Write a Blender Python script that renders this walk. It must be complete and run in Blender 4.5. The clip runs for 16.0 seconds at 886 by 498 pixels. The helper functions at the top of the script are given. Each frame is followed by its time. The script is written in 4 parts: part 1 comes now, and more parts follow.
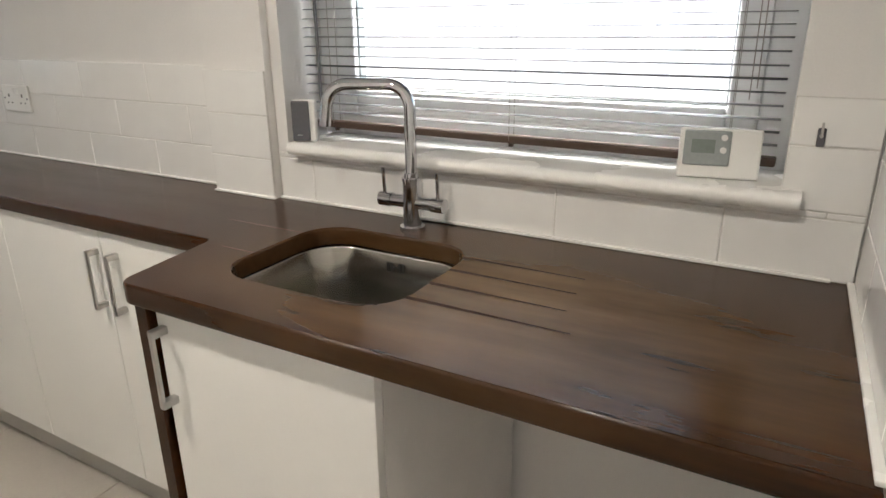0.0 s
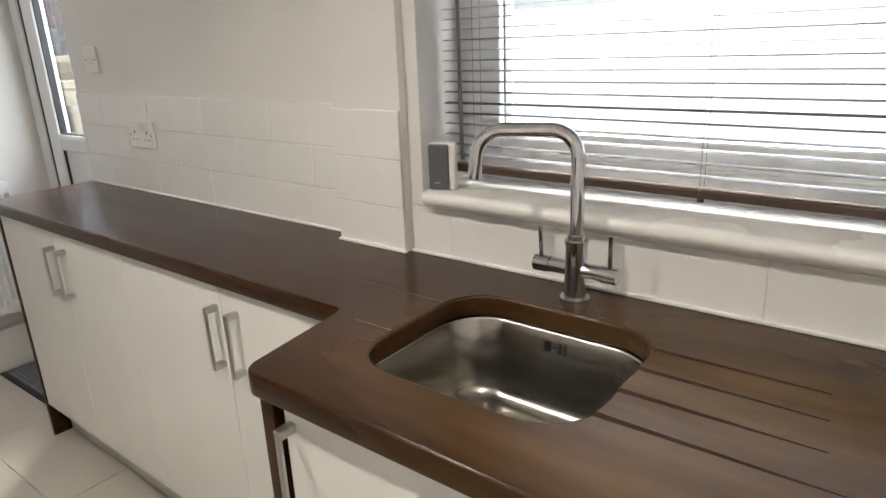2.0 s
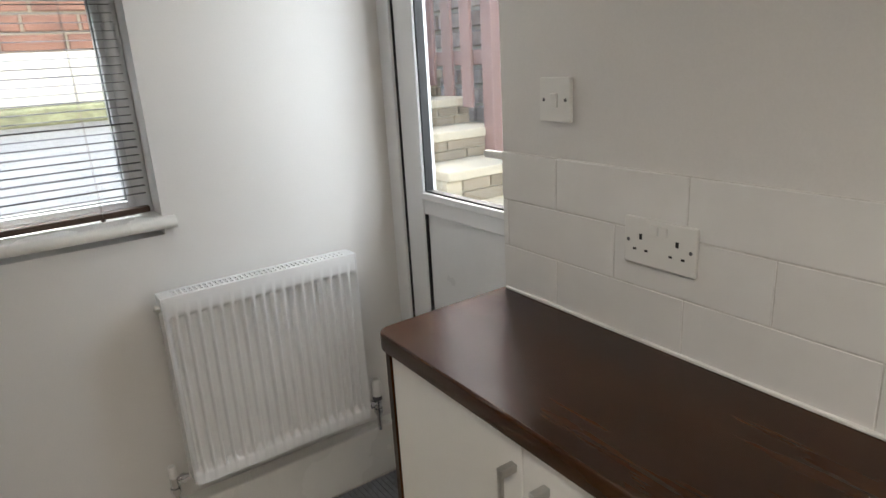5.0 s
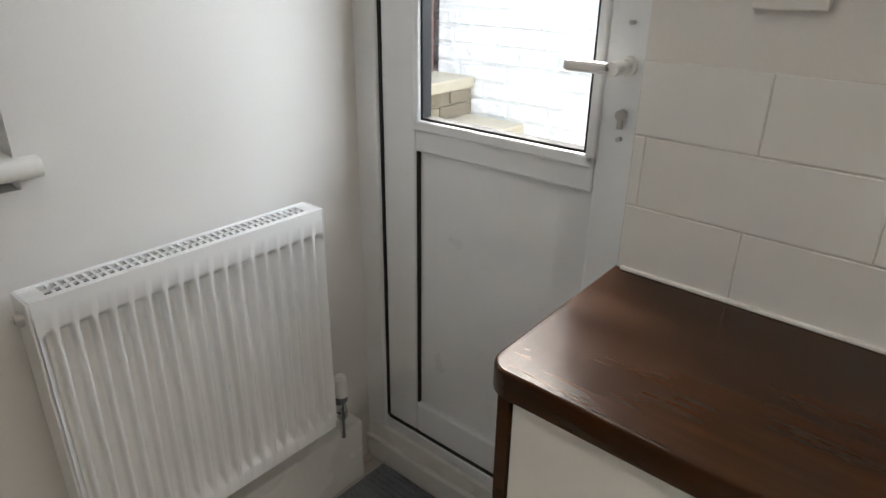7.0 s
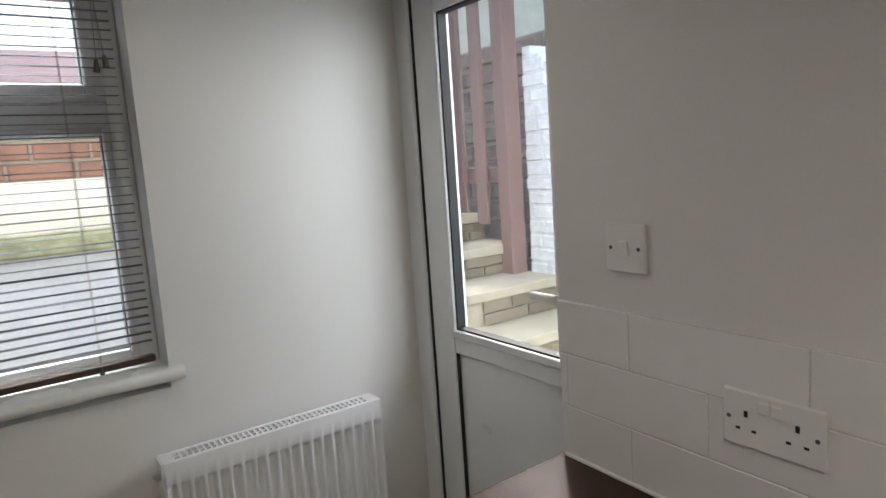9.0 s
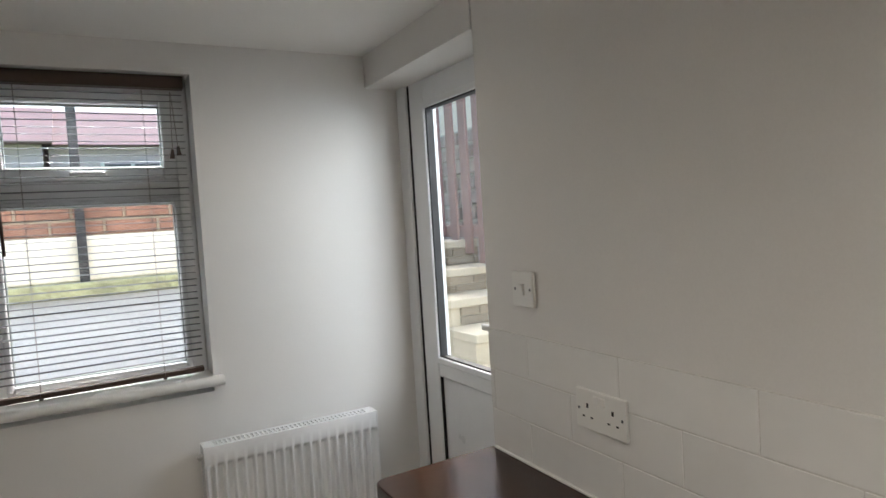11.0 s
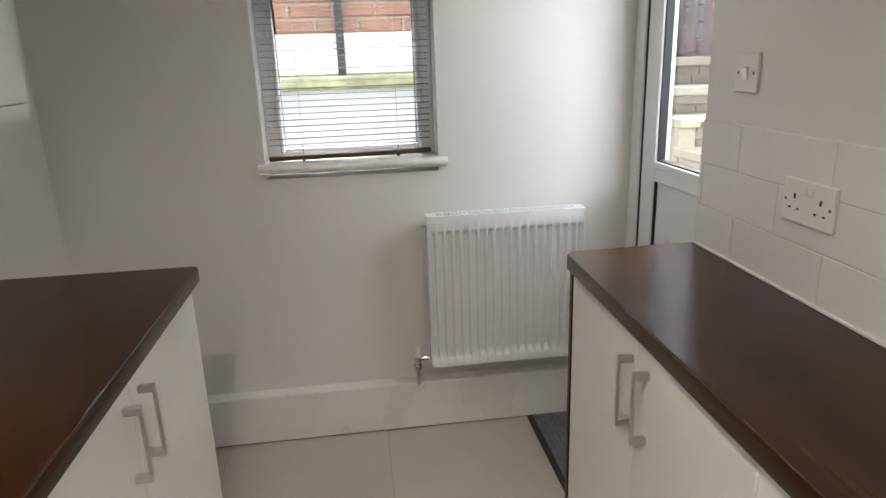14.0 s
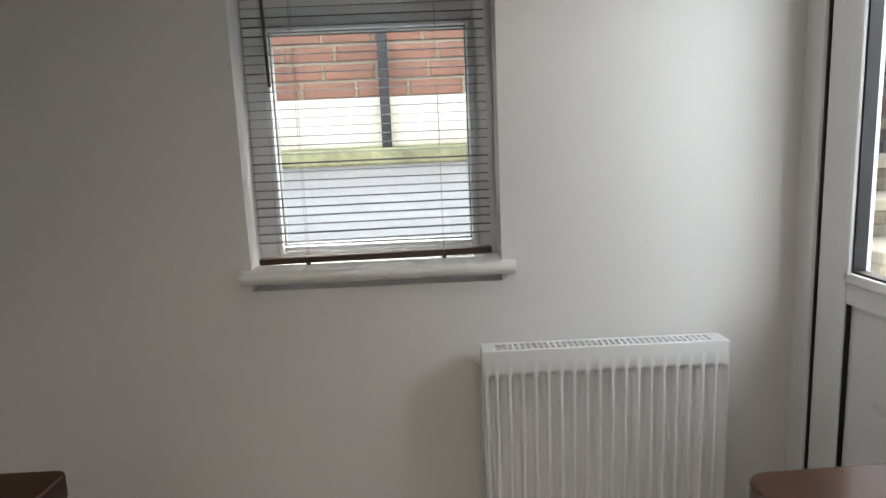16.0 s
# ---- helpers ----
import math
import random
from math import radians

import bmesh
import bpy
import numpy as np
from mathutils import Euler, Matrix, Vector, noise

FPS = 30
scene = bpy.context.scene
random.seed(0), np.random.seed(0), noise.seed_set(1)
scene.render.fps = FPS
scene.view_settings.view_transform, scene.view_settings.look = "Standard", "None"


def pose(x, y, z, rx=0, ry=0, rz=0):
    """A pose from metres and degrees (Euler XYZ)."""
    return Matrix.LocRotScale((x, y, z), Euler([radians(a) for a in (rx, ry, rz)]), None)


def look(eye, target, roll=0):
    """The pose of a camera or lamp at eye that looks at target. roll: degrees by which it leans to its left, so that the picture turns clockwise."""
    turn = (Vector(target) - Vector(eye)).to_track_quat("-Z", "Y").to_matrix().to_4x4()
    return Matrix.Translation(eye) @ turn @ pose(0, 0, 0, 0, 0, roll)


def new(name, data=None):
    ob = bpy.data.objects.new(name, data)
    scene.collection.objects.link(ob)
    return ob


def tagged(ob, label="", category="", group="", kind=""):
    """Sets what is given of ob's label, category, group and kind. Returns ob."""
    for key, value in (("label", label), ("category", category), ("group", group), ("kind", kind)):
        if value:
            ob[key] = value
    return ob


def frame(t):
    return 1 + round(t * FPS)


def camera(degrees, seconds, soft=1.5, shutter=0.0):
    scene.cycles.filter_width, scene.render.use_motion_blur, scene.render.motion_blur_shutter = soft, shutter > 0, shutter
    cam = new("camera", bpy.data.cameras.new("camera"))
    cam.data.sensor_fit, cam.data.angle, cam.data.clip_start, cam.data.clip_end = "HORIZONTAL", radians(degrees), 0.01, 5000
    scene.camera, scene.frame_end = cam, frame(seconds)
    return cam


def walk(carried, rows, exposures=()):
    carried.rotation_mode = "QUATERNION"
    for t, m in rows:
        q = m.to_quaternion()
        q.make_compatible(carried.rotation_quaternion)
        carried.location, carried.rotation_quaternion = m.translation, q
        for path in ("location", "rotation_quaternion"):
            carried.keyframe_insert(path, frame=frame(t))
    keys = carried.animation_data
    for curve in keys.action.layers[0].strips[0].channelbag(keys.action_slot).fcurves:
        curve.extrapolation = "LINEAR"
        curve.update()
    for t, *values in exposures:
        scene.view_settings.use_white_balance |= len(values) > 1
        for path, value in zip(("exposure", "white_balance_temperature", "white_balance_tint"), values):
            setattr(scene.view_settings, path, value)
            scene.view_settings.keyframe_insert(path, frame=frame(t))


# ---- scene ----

cam = camera(69.3, 16.0)
# t, eye x y z, yaw, pitch, roll
ROWS = [
    (0, 0.370, 0.426, 1.328, 28.28, -19.30, -0.55),
    (0.5, 0.359, 0.433, 1.308, 24.70, -21.57, 1.15),
    (1, 0.333, 0.446, 1.314, 26.09, -21.26, 0.17),
    (1.5, 0.262, 0.506, 1.337, 30.95, -19.02, -0.95),
    (2, 0.140, 0.570, 1.363, 37.00, -17.94, -2.29),
    (2.5, -0.005, 0.614, 1.374, 44.29, -17.16, -1.57),
    (3, -0.251, 0.659, 1.389, 48.14, -16.22, -1.21),
    (3.5, -0.461, 0.708, 1.415, 52.54, -14.66, -2.17),
    (4, -0.719, 0.778, 1.434, 57.34, -13.90, -1.54),
    (4.5, -0.994, 0.774, 1.434, 56.99, -13.91, -2.24),
    (5, -1.256, 0.781, 1.442, 55.82, -16.66, -3.39),
    (5.2, -1.368, 0.795, 1.432, 54.43, -16.71, -2.2),
    (7.3, -1.984, 0.810, 1.346, 39.16, -23.89, 0.38),
    (7.5, -1.967, 0.808, 1.358, 38.80, -22.08, 0.70),
    (8, -1.826, 0.825, 1.436, 45.09, -16.09, -2.90),
    (8.5, -1.630, 0.835, 1.470, 52.66, -11.65, -2.21),
    (9, -1.464, 0.810, 1.519, 55.06, -7.75, -3.93),
    (9.2, -1.390, 0.788, 1.542, 56.02, -6.89, -4.08),
    (11.3, -0.918, 0.775, 1.531, 61.00, -2.26, -3.77),
    (11.5, -0.961, 0.743, 1.524, 59.51, -1.06, -5.88),
    (12, -1.078, 0.758, 1.554, 66.15, 1.52, -5.46),
    (12.5, -1.100, 0.758, 1.558, 71.43, 0.38, -2.72),
    (13, -0.984, 0.835, 1.539, 82.06, -1.20, -0.95),
    (13.5, -0.877, 0.856, 1.489, 85.95, -5.38, -0.97),
    (14, -0.816, 0.833, 1.396, 82.78, -16.35, -1.92),
    (14.5, -0.886, 0.865, 1.370, 83.51, -19.59, -0.93),
    (15, -1.021, 0.914, 1.412, 86.71, -15.68, -2.92),
    (15.5, -1.295, 0.918, 1.418, 83.83, -14.18, -2.25),
    (16, -1.577, 0.950, 1.360, 89.04, -9.63, -2.45),
]


def eye_pose(x, y, z, yaw, pitch, roll):
    a, b = radians(yaw), radians(pitch)
    ahead = Vector((-math.sin(a) * math.cos(b), math.cos(a) * math.cos(b), math.sin(b)))
    return look((x, y, z), Vector((x, y, z)) + ahead, roll)


EXPOSURES = [(0, 2.8), (3, 2.75), (4, 2.65), (5, 2.5), (7.5, 2.45), (9.0, 2.05), (11.4, 2.25), (12.5, 2.15), (13.5, 2.4), (14.5, 2.75), (15.5, 2.3), (16, 2.25)]
walk(cam, [(r[0], eye_pose(*r[1:])) for r in ROWS], EXPOSURES)

# ---- light: overcast day, ceiling downlights ----
world = bpy.data.worlds.new("sky")
scene.world = world
world.use_nodes = True
wn = world.node_tree
sky = wn.nodes.new("ShaderNodeTexSky")
sky.sky_type = "NISHITA"
sky.sun_disc = False
sky.sun_elevation, sky.sun_rotation = radians(48), radians(-40)
sky.air_density, sky.dust_density = 1.2, 3.0
wn.links.new(sky.outputs[0], wn.nodes["Background"].inputs[0])
wn.nodes["Background"].inputs[1].default_value = 0.115
sun = new("sun", bpy.data.lights.new("sun", "SUN"))
sun.data.energy, sun.data.angle, sun.data.color = 1.0, radians(15), (1.0, 0.96, 0.9)
sun.matrix_world = look((0, 0, 0), (math.sin(radians(40)) * 0.67, -math.cos(radians(40)) * 0.67, -0.74))
SPOT_WATTS = 6.8


def daylight(name, m, w, h, watts, tint=(0.9, 0.96, 1.0)):
    """Added area lamp outside an opening, out of view, standing in for sky light."""
    la = new(name, bpy.data.lights.new(name, "AREA"))
    la.data.shape, la.data.size, la.data.size_y, la.data.energy, la.data.color = "RECTANGLE", w, h, watts, tint
    la.matrix_basis = m


daylight("daylight_door", look((-1.95, 2.55, 1.95), (-3.1, 1.35, 0.8)), 0.9, 1.0, 5.2, (0.87, 0.94, 1.0))
daylight("daylight_sink_window", look((-0.165, 2.3, 2.35), (-0.2, 1.45, 1.35)), 1.0, 0.55, 20.0, (0.97, 0.985, 1.0))
daylight("daylight_small_window", look((-3.85, 0.81, 2.45), (-3.1, 0.81, 1.5)), 0.7, 0.5, 8.0, (0.93, 0.97, 1.0))


# ---- materials ----
def material(name, rgb, rough=0.5, metal=0.0, var=0.08, scale=6.0, grain=0.06, grain_scale=120.0, bump=0.15, dist=0.001,
             stretch=(1, 1, 1), rough_var=0.1, spec=0.5, coat=0.0, per_object=0.0):
    """A surface with broad stains, fine grain and slight relief, in object metres."""
    m = bpy.data.materials.new(name)
    m.use_nodes = True
    t, n = m.node_tree, m.node_tree.nodes
    p = n["Principled BSDF"]
    tc, mp = n.new("ShaderNodeTexCoord"), n.new("ShaderNodeMapping")
    mp.inputs["Scale"].default_value = stretch
    t.links.new(tc.outputs["Object"], mp.inputs[0])
    a, b = n.new("ShaderNodeTexNoise"), n.new("ShaderNodeTexNoise")
    for tex, sc in ((a, scale), (b, grain_scale)):
        tex.inputs["Scale"].default_value, tex.inputs["Detail"].default_value = sc, 4
        t.links.new(mp.outputs[0], tex.inputs["Vector"])
    ra = n.new("ShaderNodeMapRange")
    ra.inputs[1].default_value, ra.inputs[2].default_value = 0.3, 0.7
    ra.inputs[3].default_value, ra.inputs[4].default_value = 1 - var, 1 + var
    t.links.new(a.outputs[0], ra.inputs[0])
    rb = n.new("ShaderNodeMapRange")
    rb.inputs[1].default_value, rb.inputs[2].default_value = 0.3, 0.7
    rb.inputs[3].default_value, rb.inputs[4].default_value = 1 - grain, 1 + grain
    t.links.new(b.outputs[0], rb.inputs[0])
    mul = n.new("ShaderNodeMath")
    mul.operation = "MULTIPLY"
    t.links.new(ra.outputs[0], mul.inputs[0])
    t.links.new(rb.outputs[0], mul.inputs[1])
    last = mul.outputs[0]
    if per_object:
        oi, ro = n.new("ShaderNodeObjectInfo"), n.new("ShaderNodeMapRange")
        ro.inputs[3].default_value, ro.inputs[4].default_value = 1 - per_object, 1 + per_object
        t.links.new(oi.outputs["Random"], ro.inputs[0])
        m2 = n.new("ShaderNodeMath")
        m2.operation = "MULTIPLY"
        t.links.new(last, m2.inputs[0])
        t.links.new(ro.outputs[0], m2.inputs[1])
        last = m2.outputs[0]
    vm = n.new("ShaderNodeVectorMath")
    vm.operation = "SCALE"
    vm.inputs[0].default_value = rgb
    t.links.new(last, vm.inputs["Scale"])
    t.links.new(vm.outputs[0], p.inputs["Base Color"])
    rr = n.new("ShaderNodeMapRange")
    rr.inputs[1].default_value, rr.inputs[2].default_value = 0.3, 0.7
    rr.inputs[3].default_value, rr.inputs[4].default_value = rough * (1 - rough_var), min(1, rough * (1 + rough_var))
    t.links.new(a.outputs[0], rr.inputs[0])
    t.links.new(rr.outputs[0], p.inputs["Roughness"])
    p.inputs["Metallic"].default_value = metal
    p.inputs["Specular IOR Level"].default_value = spec
    p.inputs["Coat Weight"].default_value = coat
    p.inputs["Coat Roughness"].default_value = 0.12
    if bump:
        bp = n.new("ShaderNodeBump")
        bp.inputs["Strength"].default_value, bp.inputs["Distance"].default_value = bump, dist
        t.links.new(b.outputs[0], bp.inputs["Height"])
        t.links.new(bp.outputs[0], p.inputs["Normal"])
    return m


def wood_material(name, wear=False):
    """Dark-stained solid wood with long grain; the draining side is worn pale."""
    m = bpy.data.materials.new(name)
    m.use_nodes = True
    t, n = m.node_tree, m.node_tree.nodes
    p = n["Principled BSDF"]
    tc, mp = n.new("ShaderNodeTexCoord"), n.new("ShaderNodeMapping")
    mp.inputs["Scale"].default_value = (1.6, 26, 26)
    t.links.new(tc.outputs["Object"], mp.inputs[0])
    grain, broad = n.new("ShaderNodeTexNoise"), n.new("ShaderNodeTexNoise")
    grain.inputs["Scale"].default_value, grain.inputs["Detail"].default_value, grain.inputs["Roughness"].default_value = 2.2, 6, 0.6
    t.links.new(mp.outputs[0], grain.inputs["Vector"])
    mp2 = n.new("ShaderNodeMapping")
    mp2.inputs["Scale"].default_value = (1.2, 5, 5)
    t.links.new(tc.outputs["Object"], mp2.inputs[0])
    broad.inputs["Scale"].default_value, broad.inputs["Detail"].default_value, broad.inputs["Roughness"].default_value = 2.2, 5, 0.52
    t.links.new(mp2.outputs[0], broad.inputs["Vector"])
    ramp = n.new("ShaderNodeValToRGB")
    ramp.color_ramp.elements[0].position, ramp.color_ramp.elements[0].color = 0.3, (0.014, 0.0042, 0.001, 1)
    ramp.color_ramp.elements[1].position, ramp.color_ramp.elements[1].color = 0.72, (0.056, 0.0195, 0.0047, 1)
    mid = ramp.color_ramp.elements.new(0.5)
    mid.color = (0.036, 0.0118, 0.0026, 1)
    mix = n.new("ShaderNodeMath")
    mix.operation = "MULTIPLY_ADD"
    mix.inputs[1].default_value = 0.42
    t.links.new(grain.outputs[0], mix.inputs[0])
    half = n.new("ShaderNodeMath")
    half.operation = "MULTIPLY"
    half.inputs[1].default_value = 0.58
    t.links.new(broad.outputs[0], half.inputs[0])
    t.links.new(half.outputs[0], mix.inputs[2])
    t.links.new(mix.outputs[0], ramp.inputs[0])
    colour = ramp.outputs[0]
    if wear:
        # worn, watermarked patch round the draining board
        sub = n.new("ShaderNodeVectorMath")
        sub.operation = "SUBTRACT"
        sub.inputs[1].default_value = (2.18, -0.34, 0.912)
        t.links.new(tc.outputs["Object"], sub.inputs[0])
        sc = n.new("ShaderNodeVectorMath")
        sc.operation = "MULTIPLY"
        sc.inputs[1].default_value = (1.7, 3.0, 3.0)
        t.links.new(sub.outputs[0], sc.inputs[0])
        ln = n.new("ShaderNodeVectorMath")
        ln.operation = "LENGTH"
        t.links.new(sc.outputs[0], ln.inputs[0])
        fall = n.new("ShaderNodeMapRange")
        fall.inputs[1].default_value, fall.inputs[2].default_value, fall.inputs[3].default_value, fall.inputs[4].default_value = 0.15, 1.15, 1, 0
        t.links.new(ln.outputs["Value"], fall.inputs[0])
        streak = n.new("ShaderNodeMapRange")
        streak.inputs[1].default_value, streak.inputs[2].default_value, streak.inputs[3].default_value, streak.inputs[4].default_value = 0.25, 0.75, 0.15, 0.8
        t.links.new(broad.outputs[0], streak.inputs[0])
        k = n.new("ShaderNodeMath")
        k.operation = "MULTIPLY"
        t.links.new(fall.outputs[0], k.inputs[0])
        t.links.new(streak.outputs[0], k.inputs[1])
        mc = n.new("ShaderNodeMix")
        mc.data_type = "RGBA"
        mc.inputs[7].default_value = (0.19, 0.125, 0.062, 1)
        t.links.new(k.outputs[0], mc.inputs[0])
        t.links.new(colour, mc.inputs[6])
        colour = mc.outputs[2]
    t.links.new(colour, p.inputs["Base Color"])
    p.inputs["Specular IOR Level"].default_value = 0.28
    rr = n.new("ShaderNodeMapRange")
    rr.inputs[1].default_value, rr.inputs[2].default_value, rr.inputs[3].default_value, rr.inputs[4].default_value = 0.3, 0.7, 0.17, 0.27
    t.links.new(broad.outputs[0], rr.inputs[0])
    t.links.new(rr.outputs[0], p.inputs["Roughness"])
    bp = n.new("ShaderNodeBump")
    bp.inputs["Strength"].default_value, bp.inputs["Distance"].default_value = 0.015, 0.0005
    t.links.new(grain.outputs[0], bp.inputs["Height"])
    t.links.new(bp.outputs[0], p.inputs["Normal"])
    return m


def glass_material(name):
    m = bpy.data.materials.new(name)
    m.use_nodes = True
    p = m.node_tree.nodes["Principled BSDF"]
    p.inputs["Base Color"].default_value = (0.97, 0.99, 0.98, 1)
    p.inputs["Transmission Weight"].default_value, p.inputs["Roughness"].default_value, p.inputs["IOR"].default_value = 1, 0, 1.45
    return m


def glow_material(name, rgb, strength):
    m = bpy.data.materials.new(name)
    m.use_nodes = True
    p = m.node_tree.nodes["Principled BSDF"]
    p.inputs["Emission Color"].default_value, p.inputs["Emission Strength"].default_value = (*rgb, 1), strength
    return m


PAINT = material("wall_paint", (0.74, 0.722, 0.70), 0.62, var=0.025, scale=1.6, grain=0.015, grain_scale=260, bump=0.18, dist=0.0006)
CEIL = material("ceiling_paint", (0.86, 0.845, 0.82), 0.8, var=0.02, scale=2, grain=0.015, grain_scale=200, bump=0.15)
GLOSS = material("gloss_woodwork", (0.8, 0.79, 0.76), 0.28, var=0.03, scale=4, grain=0.01, bump=0.06)
TILE = material("glazed_tile", (0.8, 0.79, 0.77), 0.14, var=0.02, scale=5, grain=0.01, grain_scale=22, bump=0.06, dist=0.002, per_object=0.02)
GROUT = material("grout", (0.66, 0.64, 0.61), 0.85, var=0.1, grain=0.1)
UPVC = material("upvc", (0.82, 0.83, 0.84), 0.3, var=0.02, grain=0.008, bump=0.03)
RUBBER = material("gasket_rubber", (0.012, 0.012, 0.013), 0.6)
CABINET = material("cabinet_door_white", (0.8, 0.79, 0.76), 0.16, var=0.015, scale=3, grain=0.006, bump=0.02)
CARCASS = material("cabinet_board_white", (0.74, 0.72, 0.69), 0.45, var=0.03, grain=0.01)
PLINTH = material("plinth_board", (0.5, 0.48, 0.45), 0.5, var=0.05, grain=0.02)
WOOD = wood_material("stained_worktop", wear=True)
WOOD2 = wood_material("stained_wood")
STEEL = material("brushed_steel", (0.37, 0.35, 0.315), 0.22, metal=1, var=0.05, scale=7, grain=0.03, grain_scale=30, bump=0.012, dist=0.0004, stretch=(1, 1, 12))
CHROME = material("chrome", (0.62, 0.62, 0.64), 0.06, metal=1, var=0.02, grain=0.01, bump=0)
SATIN = material("satin_nickel", (0.56, 0.55, 0.53), 0.3, metal=1, var=0.03, grain=0.02, bump=0.02)
RADW = material("radiator_enamel", (0.84, 0.84, 0.84), 0.25, var=0.01, grain=0.005, bump=0.02)
PLASTIC = material("white_plastic", (0.78, 0.77, 0.74), 0.3, var=0.02, grain=0.005, bump=0.02)
# Near-black: mat edge, and shade painted into radiator core, pin holes, overflow slots.
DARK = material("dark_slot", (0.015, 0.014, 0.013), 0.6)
GREYP = material("grey_plastic", (0.1, 0.1, 0.11), 0.35, var=0.04)
LCD = material("lcd_grey", (0.2, 0.23, 0.21), 0.25, var=0.03)
LCDF = material("display_frame", (0.3, 0.325, 0.32), 0.3, var=0.03)
SLAT = material("blind_slat", (0.17, 0.175, 0.185), 0.38, var=0.03, grain=0.02, bump=0.02)
RAIL = material("blind_rail_brown", (0.055, 0.03, 0.02), 0.4, var=0.1)
CORD = material("blind_cord", (0.3, 0.28, 0.26), 0.8)
FLOOR = material("porcelain_tile", (0.54, 0.495, 0.44), 0.34, var=0.05, scale=3, grain=0.02, grain_scale=90, bump=0.04, per_object=0.03)
FGROUT = material("floor_grout", (0.42, 0.38, 0.33), 0.9, var=0.1)
MAT = material("grey_entrance_mat", (0.17, 0.18, 0.2), 0.95, var=0.15, scale=20, grain=0.35, grain_scale=300, bump=0.8, dist=0.003)
WHITEBRICK = material("white_painted_brick", (0.8, 0.8, 0.79), 0.6, var=0.08, scale=5, grain=0.1, grain_scale=24, bump=1.0, dist=0.016, per_object=0.04)
REDBRICK = material("red_brick", (0.27, 0.135, 0.09), 0.85, var=0.2, scale=7, grain=0.15, grain_scale=60, bump=0.5, dist=0.004, per_object=0.3)
STONE = material("rubble_stone", (0.42, 0.35, 0.3), 0.9, var=0.3, scale=9, grain=0.2, grain_scale=50, bump=0.9, dist=0.01, per_object=0.35)
STEPSTONE = material("cream_step_paint", (0.54, 0.475, 0.35), 0.75, var=0.1, scale=6, grain=0.08, grain_scale=60, bump=0.5, dist=0.004)
STEPBRICK = material("step_stone", (0.34, 0.28, 0.2), 0.9, var=0.2, scale=10, grain=0.15, grain_scale=60, bump=0.7, dist=0.006, per_object=0.25)
MORTAR = material("mortar", (0.4, 0.38, 0.34), 0.95, var=0.15)
FENCE = material("fence_stain_brown", (0.26, 0.155, 0.135), 0.7, var=0.15, scale=8, grain=0.15, grain_scale=60, bump=0.4, stretch=(6, 6, 0.6), per_object=0.12)
RENDER = material("pale_render", (0.56, 0.58, 0.59), 0.8, var=0.06, scale=3, grain=0.06, grain_scale=80, bump=0.5, dist=0.003)
MOSS = material("mossy_coping", (0.3, 0.3, 0.17), 0.9, var=0.3, scale=9, grain=0.25, grain_scale=60, bump=0.6, dist=0.005)
CREAM = material("cream_masonry", (0.72, 0.66, 0.55), 0.8, var=0.1, scale=5, grain=0.1, grain_scale=50, bump=0.5, dist=0.004)
ASPHALT = material("yard_concrete", (0.24, 0.23, 0.21), 0.9, var=0.15, scale=2, grain=0.15, bump=0.5)
ROOF = material("plum_roof_tile", (0.22, 0.14, 0.15), 0.8, var=0.15, scale=2)
BLACK = material("black_metal", (0.02, 0.02, 0.022), 0.45)
GRASS = material("verge_green", (0.1, 0.16, 0.04), 0.95, var=0.3, scale=6, grain=0.3, grain_scale=40)
HOUSE = material("house_render", (0.62, 0.54, 0.56), 0.85, var=0.1, scale=1)
GLASS = glass_material("window_glass")
LAMP = glow_material("lamp_lens", (1.0, 0.86, 0.66), 5.0)


# ---- mesh tools ----
def mesh_object(name, bm, mat, parent=None, m=None, smooth=False):
    me = bpy.data.meshes.new(name)
    bm.normal_update()
    bm.to_mesh(me)
    bm.free()
    me.materials.append(mat)
    if smooth:
        me.shade_smooth()
    ob = new(name, me)
    if parent is not None:
        ob.parent = parent
    if m is not None:
        ob.matrix_basis = m
    return ob


def add_box(bm, x0, x1, y0, y1, z0, z1, bevel=0.0, seg=2, m=None):
    vs = bmesh.ops.create_cube(bm, size=1.0)["verts"]
    for v in vs:
        v.co = Vector((x0 + (v.co.x + 0.5) * (x1 - x0), y0 + (v.co.y + 0.5) * (y1 - y0), z0 + (v.co.z + 0.5) * (z1 - z0)))
    if m is not None:
        bmesh.ops.transform(bm, matrix=m, verts=vs)
    if bevel:
        es = list({e for v in vs for e in v.link_edges})
        bmesh.ops.bevel(bm, geom=es, offset=bevel, segments=seg, affect="EDGES", profile=0.5)


def box(name, x0, x1, y0, y1, z0, z1, mat, parent=None, m=None, bevel=0.0, seg=2):
    bm = bmesh.new()
    add_box(bm, x0, x1, y0, y1, z0, z1, bevel, seg)
    return mesh_object(name, bm, mat, parent, m)


def boxes(name, rows, mat, parent=None, m=None, bevel=0.0):
    bm = bmesh.new()
    for r in rows:
        add_box(bm, *r, bevel=bevel)
    return mesh_object(name, bm, mat, parent, m)


def add_cyl(bm, a, b, r, r2=None, seg=20):
    a, b = Vector(a), Vector(b)
    d = b - a
    m = Matrix.Translation((a + b) / 2) @ d.to_track_quat("Z", "Y").to_matrix().to_4x4()
    bmesh.ops.create_cone(bm, cap_ends=True, segments=seg, radius1=r, radius2=r if r2 is None else r2, depth=d.length, matrix=m)


